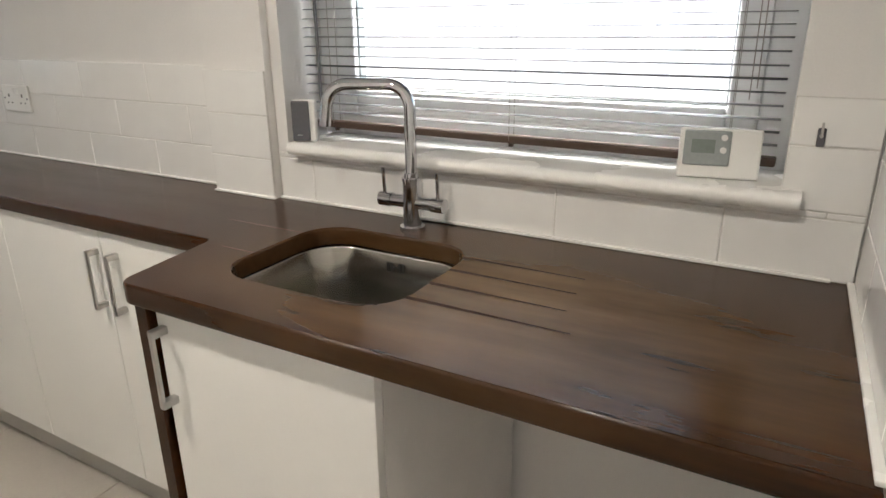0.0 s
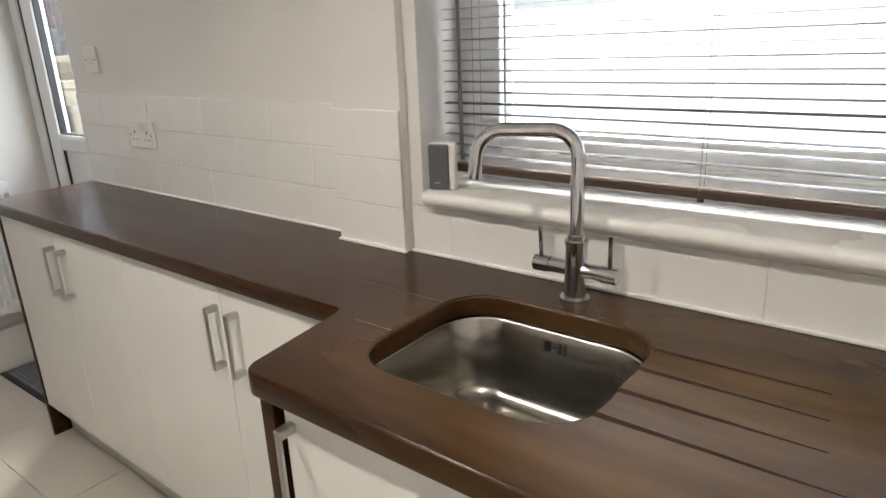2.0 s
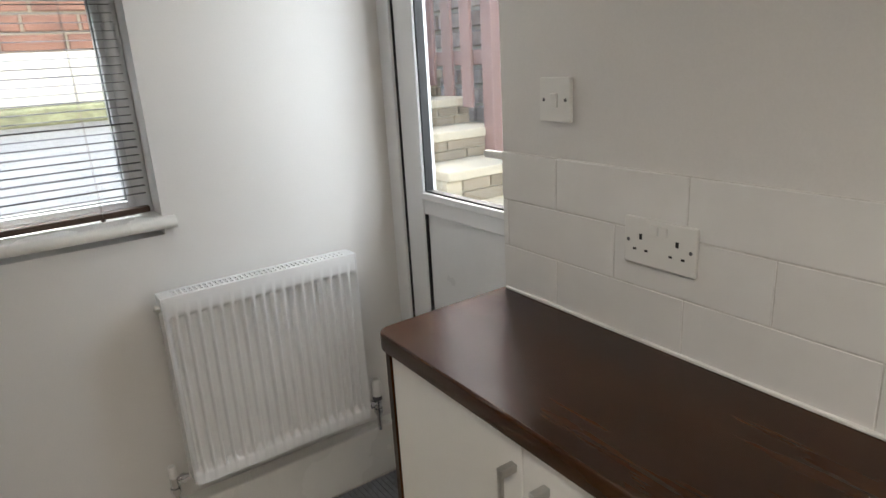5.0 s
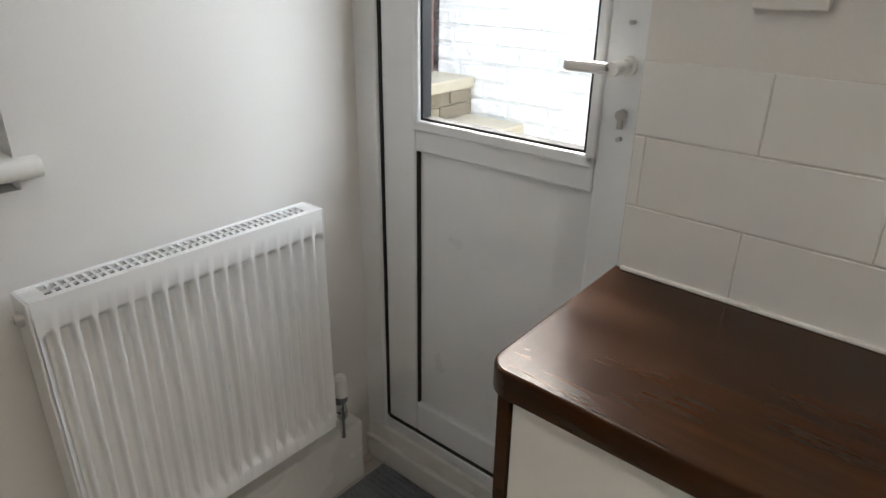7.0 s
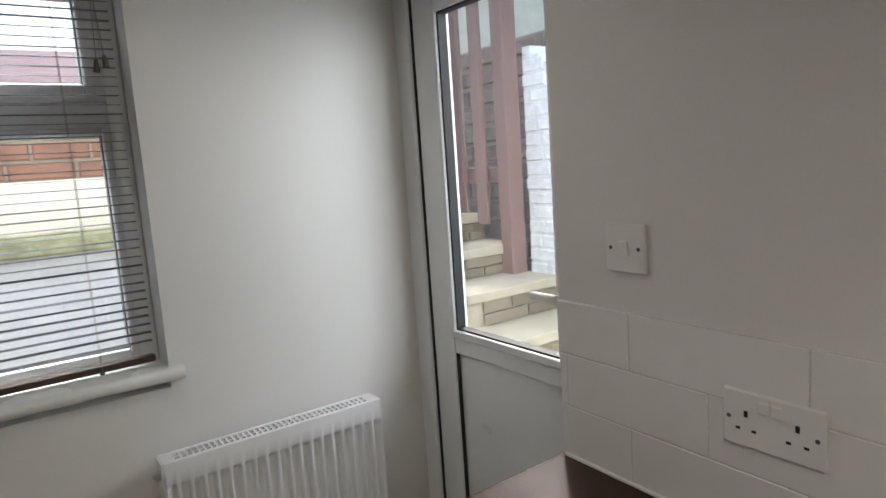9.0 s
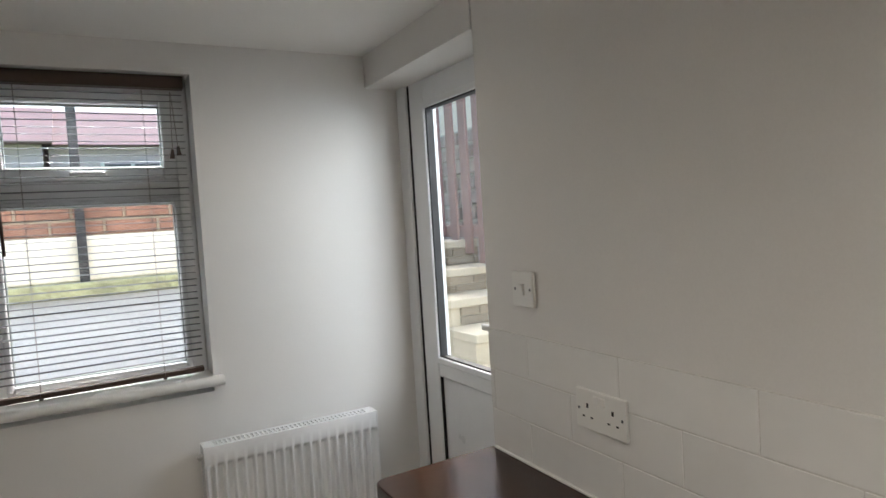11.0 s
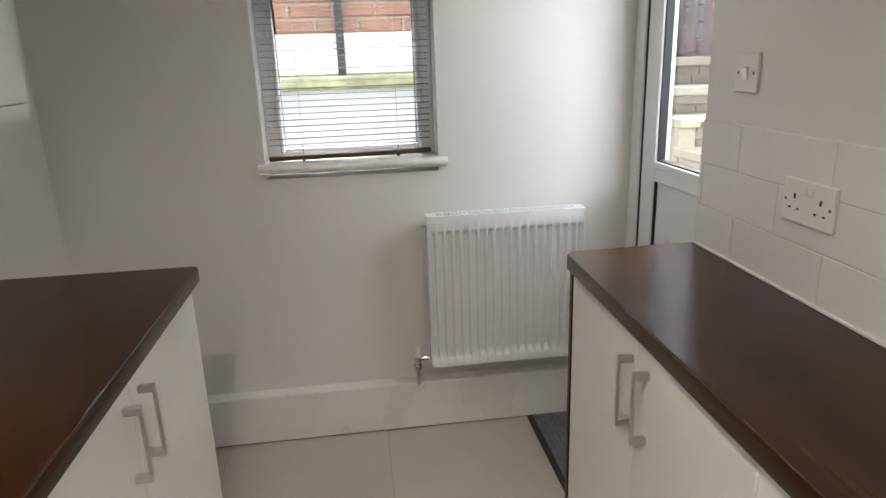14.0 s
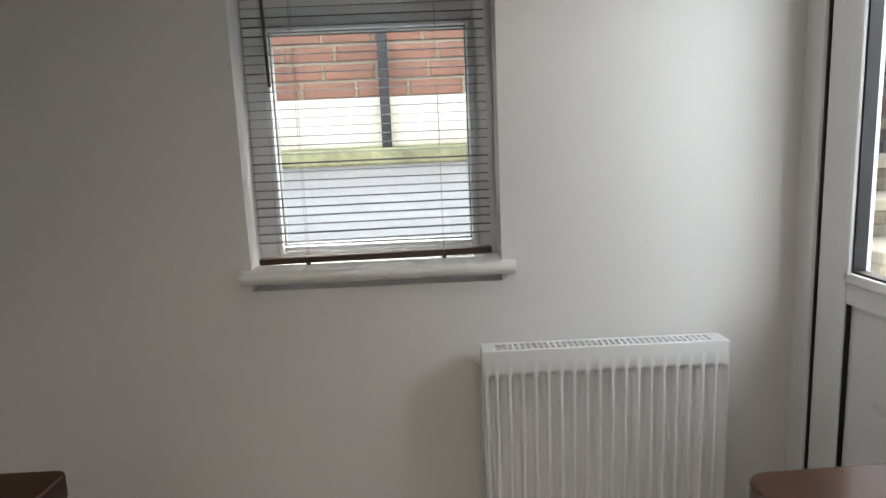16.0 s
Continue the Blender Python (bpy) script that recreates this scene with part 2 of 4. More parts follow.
def smooth_by_angle(ob, deg=35):
    ob.data.shade_smooth()
    bm = bmesh.new()
    bm.from_mesh(ob.data)
    for e in bm.edges:
        e.smooth = len(e.link_faces) == 2 and e.calc_face_angle() < radians(deg)
    bm.to_mesh(ob.data)
    bm.free()
    return ob


def cyls(name, rows, mat, parent=None, m=None, seg=20):
    bm = bmesh.new()
    for r in rows:
        add_cyl(bm, *r, seg=seg)
    return smooth_by_angle(mesh_object(name, bm, mat, parent, m))


def tube(name, pts, r, mat, parent=None, m=None, ring=14):
    """A round tube along a smooth list of points."""
    bm, pts, rings = bmesh.new(), [Vector(p) for p in pts], []
    up = Vector((0.13, 0.21, 0.97)).normalized()
    for i, p in enumerate(pts):
        d = (pts[min(i + 1, len(pts) - 1)] - pts[max(i - 1, 0)]).normalized()
        s = d.cross(Vector((0.31, 0.9, 0.1))).normalized()
        c = d.cross(s)
        rings.append([bm.verts.new(p + r * (math.cos(a) * s + math.sin(a) * c)) for a in (2 * math.pi * k / ring for k in range(ring))])
    for a, b in zip(rings, rings[1:]):
        for k in range(ring):
            bm.faces.new((a[k], a[(k + 1) % ring], b[(k + 1) % ring], b[k]))
    bm.faces.new(rings[0][::-1])
    bm.faces.new(rings[-1])
    bmesh.ops.recalc_face_normals(bm, faces=bm.faces)
    return smooth_by_angle(mesh_object(name, bm, mat, parent, m), 50)


def arc(c, r, a0, a1, e1, e2, n=8):
    """Points of an arc round c, in the plane of e1 and e2, from angle a0 to a1 degrees."""
    return [Vector(c) + r * (math.cos(radians(a0 + (a1 - a0) * k / n)) * Vector(e1) + math.sin(radians(a0 + (a1 - a0) * k / n)) * Vector(e2)) for k in range(n + 1)]


def round_outline(corners, seg=7):
    """A closed outline through corners (x, y, radius), each rounded."""
    out, n = [], len(corners)
    for i, (x, y, r) in enumerate(corners):
        p, a, b = Vector((x, y)), Vector(corners[i - 1][:2]), Vector(corners[(i + 1) % n][:2])
        if r <= 0:
            out.append((x, y))
            continue
        da, db = (a - p).normalized(), (b - p).normalized()
        half = math.acos(max(-1, min(1, da.dot(db)))) / 2
        q, s = p + da * r / math.tan(half), p + db * r / math.tan(half)
        c = p + (da + db).normalized() * r / math.sin(half)
        a0, a1 = math.atan2(*(q - c).yx), math.atan2(*(s - c).yx)
        turn = (a1 - a0 + math.pi) % (2 * math.pi) - math.pi
        out += [(c.x + r * math.cos(a0 + turn * k / seg), c.y + r * math.sin(a0 + turn * k / seg)) for k in range(seg + 1)]
    return out


def slab(name, outlines, z0, z1, mat, bevel=0.004, m=None, parent=None):
    """A board cut along the first outline, with the others as holes."""
    cu = bpy.data.curves.new(name, "CURVE")
    cu.dimensions, cu.fill_mode = "2D", "BOTH"
    cu.extrude, cu.bevel_depth, cu.bevel_resolution, cu.offset = (z1 - z0) / 2 - bevel, bevel, 2, -bevel
    for o in outlines:
        sp = cu.splines.new("POLY")
        sp.points.add(len(o) - 1)
        for pt, (x, y) in zip(sp.points, o):
            pt.co = (x, y, 0, 1)
        sp.use_cyclic_u = True
    tmp = new(name, cu)
    me = bpy.data.meshes.new_from_object(tmp.evaluated_get(bpy.context.evaluated_depsgraph_get()))
    bpy.data.objects.remove(tmp)
    bpy.data.curves.remove(cu)
    me.name = name
    me.transform(Matrix.Translation((0, 0, (z0 + z1) / 2)))
    me.materials.clear()
    me.materials.append(mat)
    ob = new(name, me)
    if parent is not None:
        ob.parent = parent
    if m is not None:
        ob.matrix_basis = m
    return ob


def thing(name, m, label, category, group="", kind=""):
    e = new(name)
    e.matrix_basis = m
    e.empty_display_size = 0.1
    return tagged(e, label, category, group, kind)


# ---- plan ----
# N: frame of the sink wall, which stands slightly askew; u along it eastwards, v towards the yard, v = 0 at the tile face.
N = pose(-2.18, 1.699, 0, 0, 0, -1.25)
WT, WTH = 0.912, 0.04          # worktop top, thickness
CEILING = 2.135
# Only the first is known; the other two are added to light the east.
DOWNLIGHTS = ((-2.56, 1.212), (-1.0, 0.6), (0.0, 0.55))
WEST, SOUTH = -3.112, -0.2
E = N @ pose(2.693, 0, 0, 0, 0, 1.0)   # east wall, a little out of square
STRUCT = "structure"

# ---- structure ----
floor = tagged(box("floor", -3.4, 1.0, -0.4, 1.86, -0.1, -0.006, FGROUT), "grout bed under large beige floor tiles", "floor", kind=STRUCT)
ceiling = tagged(slab("ceiling", [[(-3.4, -0.5), (1.0, -0.5), (1.0, 2.2), (-3.4, 2.2)]] + [[(x + 0.04 * math.cos(a * math.pi / 12), y + 0.04 * math.sin(a * math.pi / 12)) for a in range(24)] for x, y in DOWNLIGHTS], CEILING, CEILING + 0.12, CEIL, 0.0), "plain white painted plaster ceiling", "ceiling", kind=STRUCT)
wall_north = boxes("wall_north", [
    (-0.18, 1.22, 0.006, 0.26, 0, CEILING + 0.05),
    (-1.05, -0.18, 0.0, 0.26, 2.02, CEILING + 0.05),
    (1.22, 1.425, -0.041, 0.26, 0, CEILING + 0.05),
    (1.425, 1.46, -0.019, 0.26, 0, CEILING + 0.05),
    (1.46, 2.555, -0.019, 0.26, 0, 1.035),
    (1.46, 2.555, -0.019, 0.26, 2.0, CEILING + 0.05),
    (2.555, 2.8, -0.019, 0.26, 0, CEILING + 0.05)], PAINT, m=N)
tagged(wall_north, "cream painted plaster wall with a shallow pier", "wall", kind=STRUCT)
wall_east = box("wall_east", 0, 0.17, -2.2, 0.0, 0, CEILING + 0.05, PAINT, m=E)
tagged(wall_east, "cream painted plaster wall above white tiles", "wall", kind=STRUCT)
wall_south = box("wall_south", -3.4, 0.8, SOUTH - 0.2, SOUTH, 0, CEILING + 0.05, PAINT)
tagged(wall_south, "cream painted plaster wall", "wall", kind=STRUCT)
W0, W1, WZ0, WZ1 = 0.508, 1.118, 1.045, 2.04
wall_west = boxes("wall_west", [
    (WEST - 0.25, WEST, SOUTH, W0, 0, CEILING + 0.05),
    (WEST - 0.25, WEST, W1, 1.80, 0, CEILING + 0.05),
    (WEST - 0.25, WEST - 0.012, 1.80, 1.98, 0, CEILING + 0.05),
    (WEST - 0.25, WEST, W0, W1, 0, WZ0 - 0.03),
    (WEST - 0.25, WEST, W0, W1, WZ1, CEILING + 0.05)], PAINT)
tagged(wall_west, "cream painted plaster wall with a small window", "wall", kind=STRUCT)
ledge = box("baseboard", WEST - 0.01, -3.058, SOUTH, 1.765, 0.004, 0.2, GLOSS, bevel=0.006)
tagged(ledge, "deep white boxed skirting with a painted top ledge", "skirting", kind=STRUCT)
step = boxes("door_threshold", [(-3.16, -2.3, 1.835, 1.99, 0, 0.075), (-3.16, -2.3, 1.848, 1.99, 0.075, 0.125)], GLOSS, bevel=0.005)
tagged(step, "white painted raised threshold under the back door", "threshold", kind=STRUCT)


# ---- windows and blinds ----
def window(name, m, width, z0, z1, label, transom=None, border=0.055, sash=0.05):
    """White plastic window; local x across, y outwards, z up from the floor."""
    w = thing(name, m, label, "window", kind=STRUCT)
    h = width / 2
    boxes("frame", [(-h, -h + border, 0, 0.065, z0, z1), (h - border, h, 0, 0.065, z0, z1),
                    (-h + border, h - border, 0, 0.065, z0, z0 + border), (-h + border, h - border, 0, 0.065, z1 - border, z1)], UPVC, w, bevel=0.004)
    lights = [(z0 + border, z1 - border)]
    if transom:
        boxes("transom", [(-h + border, h - border, 0.001, 0.064, transom - 0.03, transom + 0.03)], UPVC, w, bevel=0.004)
        lights = [(z0 + border, transom - 0.03), (transom + 0.03, z1 - border)]
    for k, (a, b) in enumerate(lights):
        s = sash if (k or not transom) else 0.018
        q = h - border
        boxes("sash", [(-q, -q + s, -0.012, 0.05, a, b), (q - s, q, -0.012, 0.05, a, b), (-q + s, q - s, -0.012, 0.05, a, a + s),
                       (-q + s, q - s, -0.012, 0.05, b - s, b)], UPVC, w, bevel=0.006)
        g = 0.004
        boxes("gasket", [(-q + s, -q + s + g, 0.004, 0.03, a + s, b - s), (q - s - g, q - s, 0.004, 0.03, a + s, b - s),
                         (-q + s, q - s, 0.004, 0.03, a + s, a + s + g), (-q + s, q - s, 0.004, 0.03, b - s - g, b - s)], LCDF, w)
        pane = box("pane", -q + s, q - s, 0.015, 0.021, a + s, b - s, GLASS, w)
        pane.visible_shadow = False
    return w


def sill(name, m, width, depth, z, thick, label):
    """Painted window board with a rounded nose; local y points into the room as minus."""
    bm = bmesh.new()
    prof = [(depth, z - thick), (depth, z)] + [(0.5 * thick - 0.5 * thick * math.sin(radians(a)) , z - 0.5 * thick + 0.5 * thick * math.cos(radians(a))) for a in range(0, 181, 20)]
    rings = [[bm.verts.new((x, y, zz)) for y, zz in prof] for x in (-width / 2, width / 2)]
    for k in range(len(prof)):
        j = (k + 1) % len(prof)
        bm.faces.new((rings[0][k], rings[0][j], rings[1][j], rings[1][k]))
    bm.faces.new(rings[0][::-1])
    bm.faces.new(rings[1])
    bmesh.ops.recalc_face_normals(bm, faces=bm.faces)
    ob = smooth_by_angle(mesh_object(name, bm, GLOSS, None, m), 40)
    return tagged(ob, label, "window sill", kind=STRUCT)


def slat_mesh(width, depth=0.025):
    bm, rows = bmesh.new(), []
    for k in range(5):
        y = (k / 4 - 0.5) * depth
        z = 0.0016 * (1 - (2 * k / 4 - 1) ** 2)
        rows.append([bm.verts.new((x, y, z)) for x in (-width / 2, width / 2)])
    for a, b in zip(rows, rows[1:]):
        bm.faces.new((a[0], a[1], b[1], b[0]))
    geo = bmesh.ops.solidify(bm, geom=bm.faces[:], thickness=0.0006)
    me = bpy.data.meshes.new("slat")
    bmesh.ops.recalc_face_normals(bm, faces=bm.faces)
    bm.to_mesh(me)
    bm.free()
    me.materials.append(SLAT)
    return me


def blind(m, width, z0, z1, label, tilt, sag=0.0, pitch=0.0213, wand=0.0, lift=0.0):
    """Venetian blind; local y = 0 is the slats' middle line. sag: how much the foot rail drops per metre to the right."""
    b = thing("venetian_blind", m, label, "window blind")
    box("head_rail", -width / 2, width / 2, -0.02, 0.02, z1 - 0.042, z1 - 0.002, RAIL, b, bevel=0.003)
    box("foot_rail", -width / 2 + 0.004, width / 2 - 0.004, -0.014, 0.014, -0.008, 0.008, RAIL, b, pose(0, 0, z0 + 0.012, 0, sag * 57.3, 0), bevel=0.003)
    me = slat_mesh(width - 0.012)
    n = int((z1 - 0.055 - z0 - 0.03) / pitch)
    rnd = random.Random(5)
    for k in range(n):
        z = z1 - 0.06 - pitch * k
        near = max(0.0, 1 - (z - z0) / 0.22)
        z -= lift * near * 0.2
        t = tilt + rnd.uniform(-2.5, 2.5) + (9 if rnd.random() < 0.12 else 0)
        s = new("slat", me)
        s.parent = b
        s.matrix_basis = pose(rnd.uniform(-0.001, 0.001), 0, z, t, (sag * near + rnd.uniform(-0.0012, 0.0012)) * 57.3, 0)
    xs = [-width * 0.29, width * 0.29] if width < 0.8 else [-width * 0.42, 0.02, width * 0.42]
    for x in xs:
        for y in (-0.0135, 0.0135):
            cyls("ladder_cord", [((x, y, z0 + 0.01), (x, y, z1 - 0.04), 0.0007)], CORD, b, seg=6)
        cyls("cord_button", [((x, 0, z0 - 0.004 - sag * x), (x, 0, z0 + 0.006 - sag * x), 0.006)], RAIL, b, seg=10)
    return b


WFZ = WZ0 - 0.005
window_1 = window("window_1", pose(WEST - 0.105, (W0 + W1) / 2, 0, 0, 0, 90), W1 - W0, WZ0, WZ1,
                  "white plastic window with a top-hung light above", transom=1.685, border=0.045, sash=0.042)
box("handle", -0.05, 0.05, -0.042, -0.024, 1.728, 1.742, PLASTIC, window_1, bevel=0.005)
sill("window_sill", pose(WEST + 0.03, (W0 + W1) / 2 + 0.004, 0, 0, 0, 90), 0.664, 0.14, WZ0 + 0.022, 0.033, "white painted window board with rounded nose")
blind_w = blind(pose(WEST - 0.05, (W0 + W1) / 2 - 0.004, 0, 0, 0, 90), W1 - W0 - 0.024, WZ0 + 0.026, WZ1, "lowered slatted blind with brown rails in the window recess", tilt=3, sag=-0.012)
cyls("wand", [((-0.225, -0.022, 1.50), (-0.235, -0.022, 1.985), 0.0042)], RAIL, blind_w, seg=8)
cyls("lift_cord", [((0.245, -0.022, 1.80), (0.25, -0.021, 1.985), 0.0011), ((0.262, -0.022, 1.81), (0.252, -0.021, 1.985), 0.0011)], CORD, blind_w, seg=6)
cyls("cord_tassel", [((0.243, -0.022, 1.775), (0.245, -0.022, 1.803), 0.008, 0.004), ((0.264, -0.022, 1.785), (0.262, -0.022, 1.813), 0.008, 0.004)], RAIL, blind_w, seg=10)

SU0, SU1 = 1.46, 2.555
window_2 = window("window_2", N @ pose((SU0 + SU1) / 2, 0.13, 0), SU1 - SU0, 1.06, 2.0, "white plastic kitchen window above the sink", border=0.06, sash=0.055)
sill("window_sill", N @ pose((1.487 + 2.588) / 2, -0.058, 0), 2.588 - 1.487, 0.19, 1.062, 0.032, "white painted window board with rounded nose").matrix_basis = N @ pose((1.487 + 2.588) / 2, -0.058, 0)
blind_n = blind(N @ pose((SU0 + SU1) / 2, 0.055, 0), SU1 - SU0 - 0.025, 1.083, 1.998, "lowered slatted blind with brown foot rail above the sink", tilt=3, sag=0.006, pitch=0.0205, lift=0.1)
cyls("wand", [((-0.475, -0.024, 1.12), (-0.48, -0.022, 1.96), 0.0042)], GREYP, blind_n, seg=8)
cyls("lift_cord", [((0.475, -0.022, 1.20), (0.47, -0.02, 1.96), 0.001), ((0.485, -0.022, 1.22), (0.475, -0.02, 1.96), 0.001)], CORD, blind_n, seg=6)


# ---- back door ----
DY = 1.862   # room face of the door leaf
door = thing("door_1", pose(0, DY, 0), "white plastic half-glazed back door, closed", "door", kind=STRUCT)
boxes("frame", [(-3.128, -3.056, -0.012, 0.07, 0.125, 2.07), (-2.393, -2.33, -0.012, 0.07, 0.125, 2.07), (-3.056, -2.393, -0.012, 0.07, 2.037, 2.07)], UPVC, door, bevel=0.005)
boxes("gasket", [(-3.056, -3.049, -0.002, 0.06, 0.165, 2.037), (-2.4, -2.393, -0.002, 0.06, 0.165, 2.037), (-3.049, -2.4, -0.002, 0.06, 2.03, 2.037), (-3.049, -2.4, -0.002, 0.06, 0.16, 0.167)], RUBBER, door)
box("weather_bar", -3.056, -2.393, -0.006, 0.07, 0.125, 0.16, UPVC, door, bevel=0.004)
boxes("leaf", [(-3.049, -2.944, 0, 0.06, 0.167, 2.03), (-2.497, -2.4, 0, 0.06, 0.167, 2.03), (-2.944, -2.497, 0, 0.06, 0.167, 0.262),
               (-2.944, -2.497, 0, 0.06, 0.962, 1.03), (-2.944, -2.497, 0, 0.06, 1.925, 2.03)], UPVC, door, bevel=0.006)
boxes("glazing_bead", [(-2.946, -2.927, -0.008, 0.02, 1.018, 1.94), (-2.514, -2.495, -0.008, 0.02, 1.018, 1.94), (-2.946, -2.495, -0.008, 0.02, 1.012, 1.037),
                       (-2.946, -2.495, -0.008, 0.02, 1.92, 1.942)], UPVC, door, bevel=0.005)
boxes("gasket", [(-2.927, -2.921, 0.0, 0.03, 1.037, 1.92), (-2.52, -2.514, 0.0, 0.03, 1.037, 1.92), (-2.921, -2.52, 0.0, 0.03, 1.037, 1.042), (-2.921, -2.52, 0.0, 0.03, 1.915, 1.92),
                 (-2.944, -2.939, 0.004, 0.03, 0.262, 0.962)], RUBBER, door)
pane = box("pane", -2.925, -2.516, 0.026, 0.034, 1.039, 1.918, GLASS, door)
pane.visible_shadow = False
box("panel", -2.942, -2.498, 0.014, 0.04, 0.262, 0.962, UPVC, door, bevel=0.003)
lever = boxes("lever_handle", [(-2.543, -2.45, -0.066, -0.052, 1.19, 1.21)], PLASTIC, door, bevel=0.006)
cyls("handle_rose", [((-2.452, -0.066, 1.2), (-2.452, 0.0, 1.2), 0.012), ((-2.452, -0.01, 1.2), (-2.452, 0.001, 1.2), 0.017)], PLASTIC, door)
cyls("lock_barrel", [((-2.452, -0.014, 1.118), (-2.452, 0, 1.118), 0.009), ((-2.452, -0.012, 1.075), (-2.452, 0, 1.075), 0.004), ((-2.452, -0.012, 1.27), (-2.452, 0, 1.27), 0.004)], SATIN, door)
box("key_cam", -2.456, -2.448, -0.0135, -0.004, 1.094, 1.112, SATIN, door)

# ---- radiator ----
RX, RY0, RY1, RZ0, RZ1 = -3.012, 1.055, 1.642, 0.28, 0.866
rad = thing("radiator", pose(RX, (RY0 + RY1) / 2, 0, 0, 0, 90), "white ribbed steel panel radiator hung on the wall", "radiator")
RW = RY1 - RY0


def ribbed_panel(width, z0, z1, ribs, depth, edge):
    bm, nx = bmesh.new(), ribs * 16
    span = width - 2 * edge
    us = [-width / 2] + [-span / 2 + span * k / nx for k in range(nx + 1)] + [width / 2]
    hz = z1 - z0
    zs = sorted({0.0, 1.0} | {0.055 + 0.045 * k / 5 for k in range(6)} | {0.1 + 0.8 * k / 4 for k in range(5)} | {0.9 + 0.045 * k / 5 for k in range(6)})
    grid = []
    for f in zs:
        row = []
        lift = min(1.0, max(0.0, (f - 0.055) / 0.04), max(0.0, (0.945 - f) / 0.04))
        lift = lift * lift * (3 - 2 * lift)
        for u in us:
            ph = (u + span / 2) / span * ribs
            ridge = max(0.0, 1 - max(0.0, abs(ph % 1 - 0.5) - 0.1) / 0.14)
            groove = 1 - ridge * ridge * (3 - 2 * ridge)
            inside = abs(u) < span / 2 - 1e-6
            row.append(bm.verts.new((u, depth * groove * lift if inside else depth * lift * 0.6 * (abs(u) < width / 2 - 1e-6), z0 + f * hz)))
        grid.append(row)
    for a, b in zip(grid, grid[1:]):
        for k in range(len(us) - 1):
            bm.faces.new((a[k], a[k + 1], b[k + 1], b[k]))
    bmesh.ops.recalc_face_normals(bm, faces=bm.faces)
    return bm


bm = ribbed_panel(RW - 0.012, RZ0, RZ1 - 0.02, 18, 0.024, 0.012)
front = mesh_object("front_panel", bm, RADW, rad, smooth=True)
boxes("panel_back", [(-RW / 2 + 0.006, RW / 2 - 0.006, 0.0265, 0.03, RZ0, RZ1 - 0.02), (-RW / 2 + 0.02, RW / 2 - 0.02, 0.056, 0.066, RZ0, RZ1 - 0.02)], RADW, rad, bevel=0.003)
for q in (-RW / 2, RW / 2 - 0.005):
    box("side_panel", q, q + 0.005, 0.002, 0.068, RZ0 + 0.01, RZ1, RADW, rad, bevel=0.002)
rows = [(-RW / 2 + 0.005, RW / 2 - 0.005, 0.002, 0.016, RZ1 - 0.022, RZ1), (-RW / 2 + 0.005, RW / 2 - 0.005, 0.056, 0.068, RZ1 - 0.02, RZ1),
        (-RW / 2 + 0.005, RW / 2 - 0.005, 0.034, 0.038, RZ1 - 0.006, RZ1 - 0.001), (-RW / 2 + 0.005, -RW / 2 + 0.035, 0.016, 0.056, RZ1 - 0.008, RZ1 - 0.001),
        (RW / 2 - 0.035, RW / 2 - 0.005, 0.016, 0.056, RZ1 - 0.008, RZ1 - 0.001)]
n_bars = 36
rows += [(-RW / 2 + 0.035 + (RW - 0.07) * k / n_bars - 0.0028, -RW / 2 + 0.035 + (RW - 0.07) * k / n_bars + 0.0028, 0.016, 0.056, RZ1 - 0.006, RZ1 - 0.001) for k in range(1, n_bars)]
boxes("top_grille", rows, RADW, rad)
# Black block nearly flush with the bars; its colour gives the grille holes' shade.
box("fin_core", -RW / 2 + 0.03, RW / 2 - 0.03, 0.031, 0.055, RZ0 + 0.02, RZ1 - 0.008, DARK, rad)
cyls("bleed_plug", [((-RW / 2 - 0.012, 0.03, RZ1 - 0.035), (-RW / 2, 0.03, RZ1 - 0.035), 0.011), ((-RW / 2 - 0.016, 0.03, RZ1 - 0.035), (-RW / 2 - 0.01, 0.03, RZ1 - 0.035), 0.005)], SATIN, rad)
box("wall_bracket", -0.2, 0.2, 0.066, 0.099, 0.45, 0.5, RADW, rad)


def valve(x, side, trv):
    """Valve on a pipe that rises from the ledge beside the radiator."""
    v = thing("radiator_valve", pose(RX - 0.034, x, 0), "chrome radiator valve with white cap on a copper tail", "valve", "radiator valves")
    cyls("pipe", [((0, 0, 0.2), (0, 0, 0.29), 0.0075)], CHROME, v)
    cyls("valve_body", [((0, 0, 0.262), (0, 0, 0.318), 0.012), ((0, 0, 0.27), (0, 0, 0.284), 0.0155), ((0, 0, 0.305), (0, side * 0.042, 0.305), 0.010), ((0, side * 0.018, 0.305), (0, side * 0.032, 0.305), 0.0145)], CHROME, v)
    if trv:
        cyls("collar", [((0, 0, 0.318), (0, 0, 0.334), 0.0165)], GREYP, v)
        cyls("valve_cap", [((0, 0, 0.334), (0, 0, 0.385), 0.0175, 0.0155), ((0, 0, 0.385), (0, 0, 0.395), 0.0155, 0.011)], PLASTIC, v)
    else:
        cyls("valve_cap", [((0, 0, 0.318), (0, 0, 0.355), 0.0115, 0.0105)], PLASTIC, v)
    return v


valve(1.685, -1, True)
valve(1.005, 1, False)


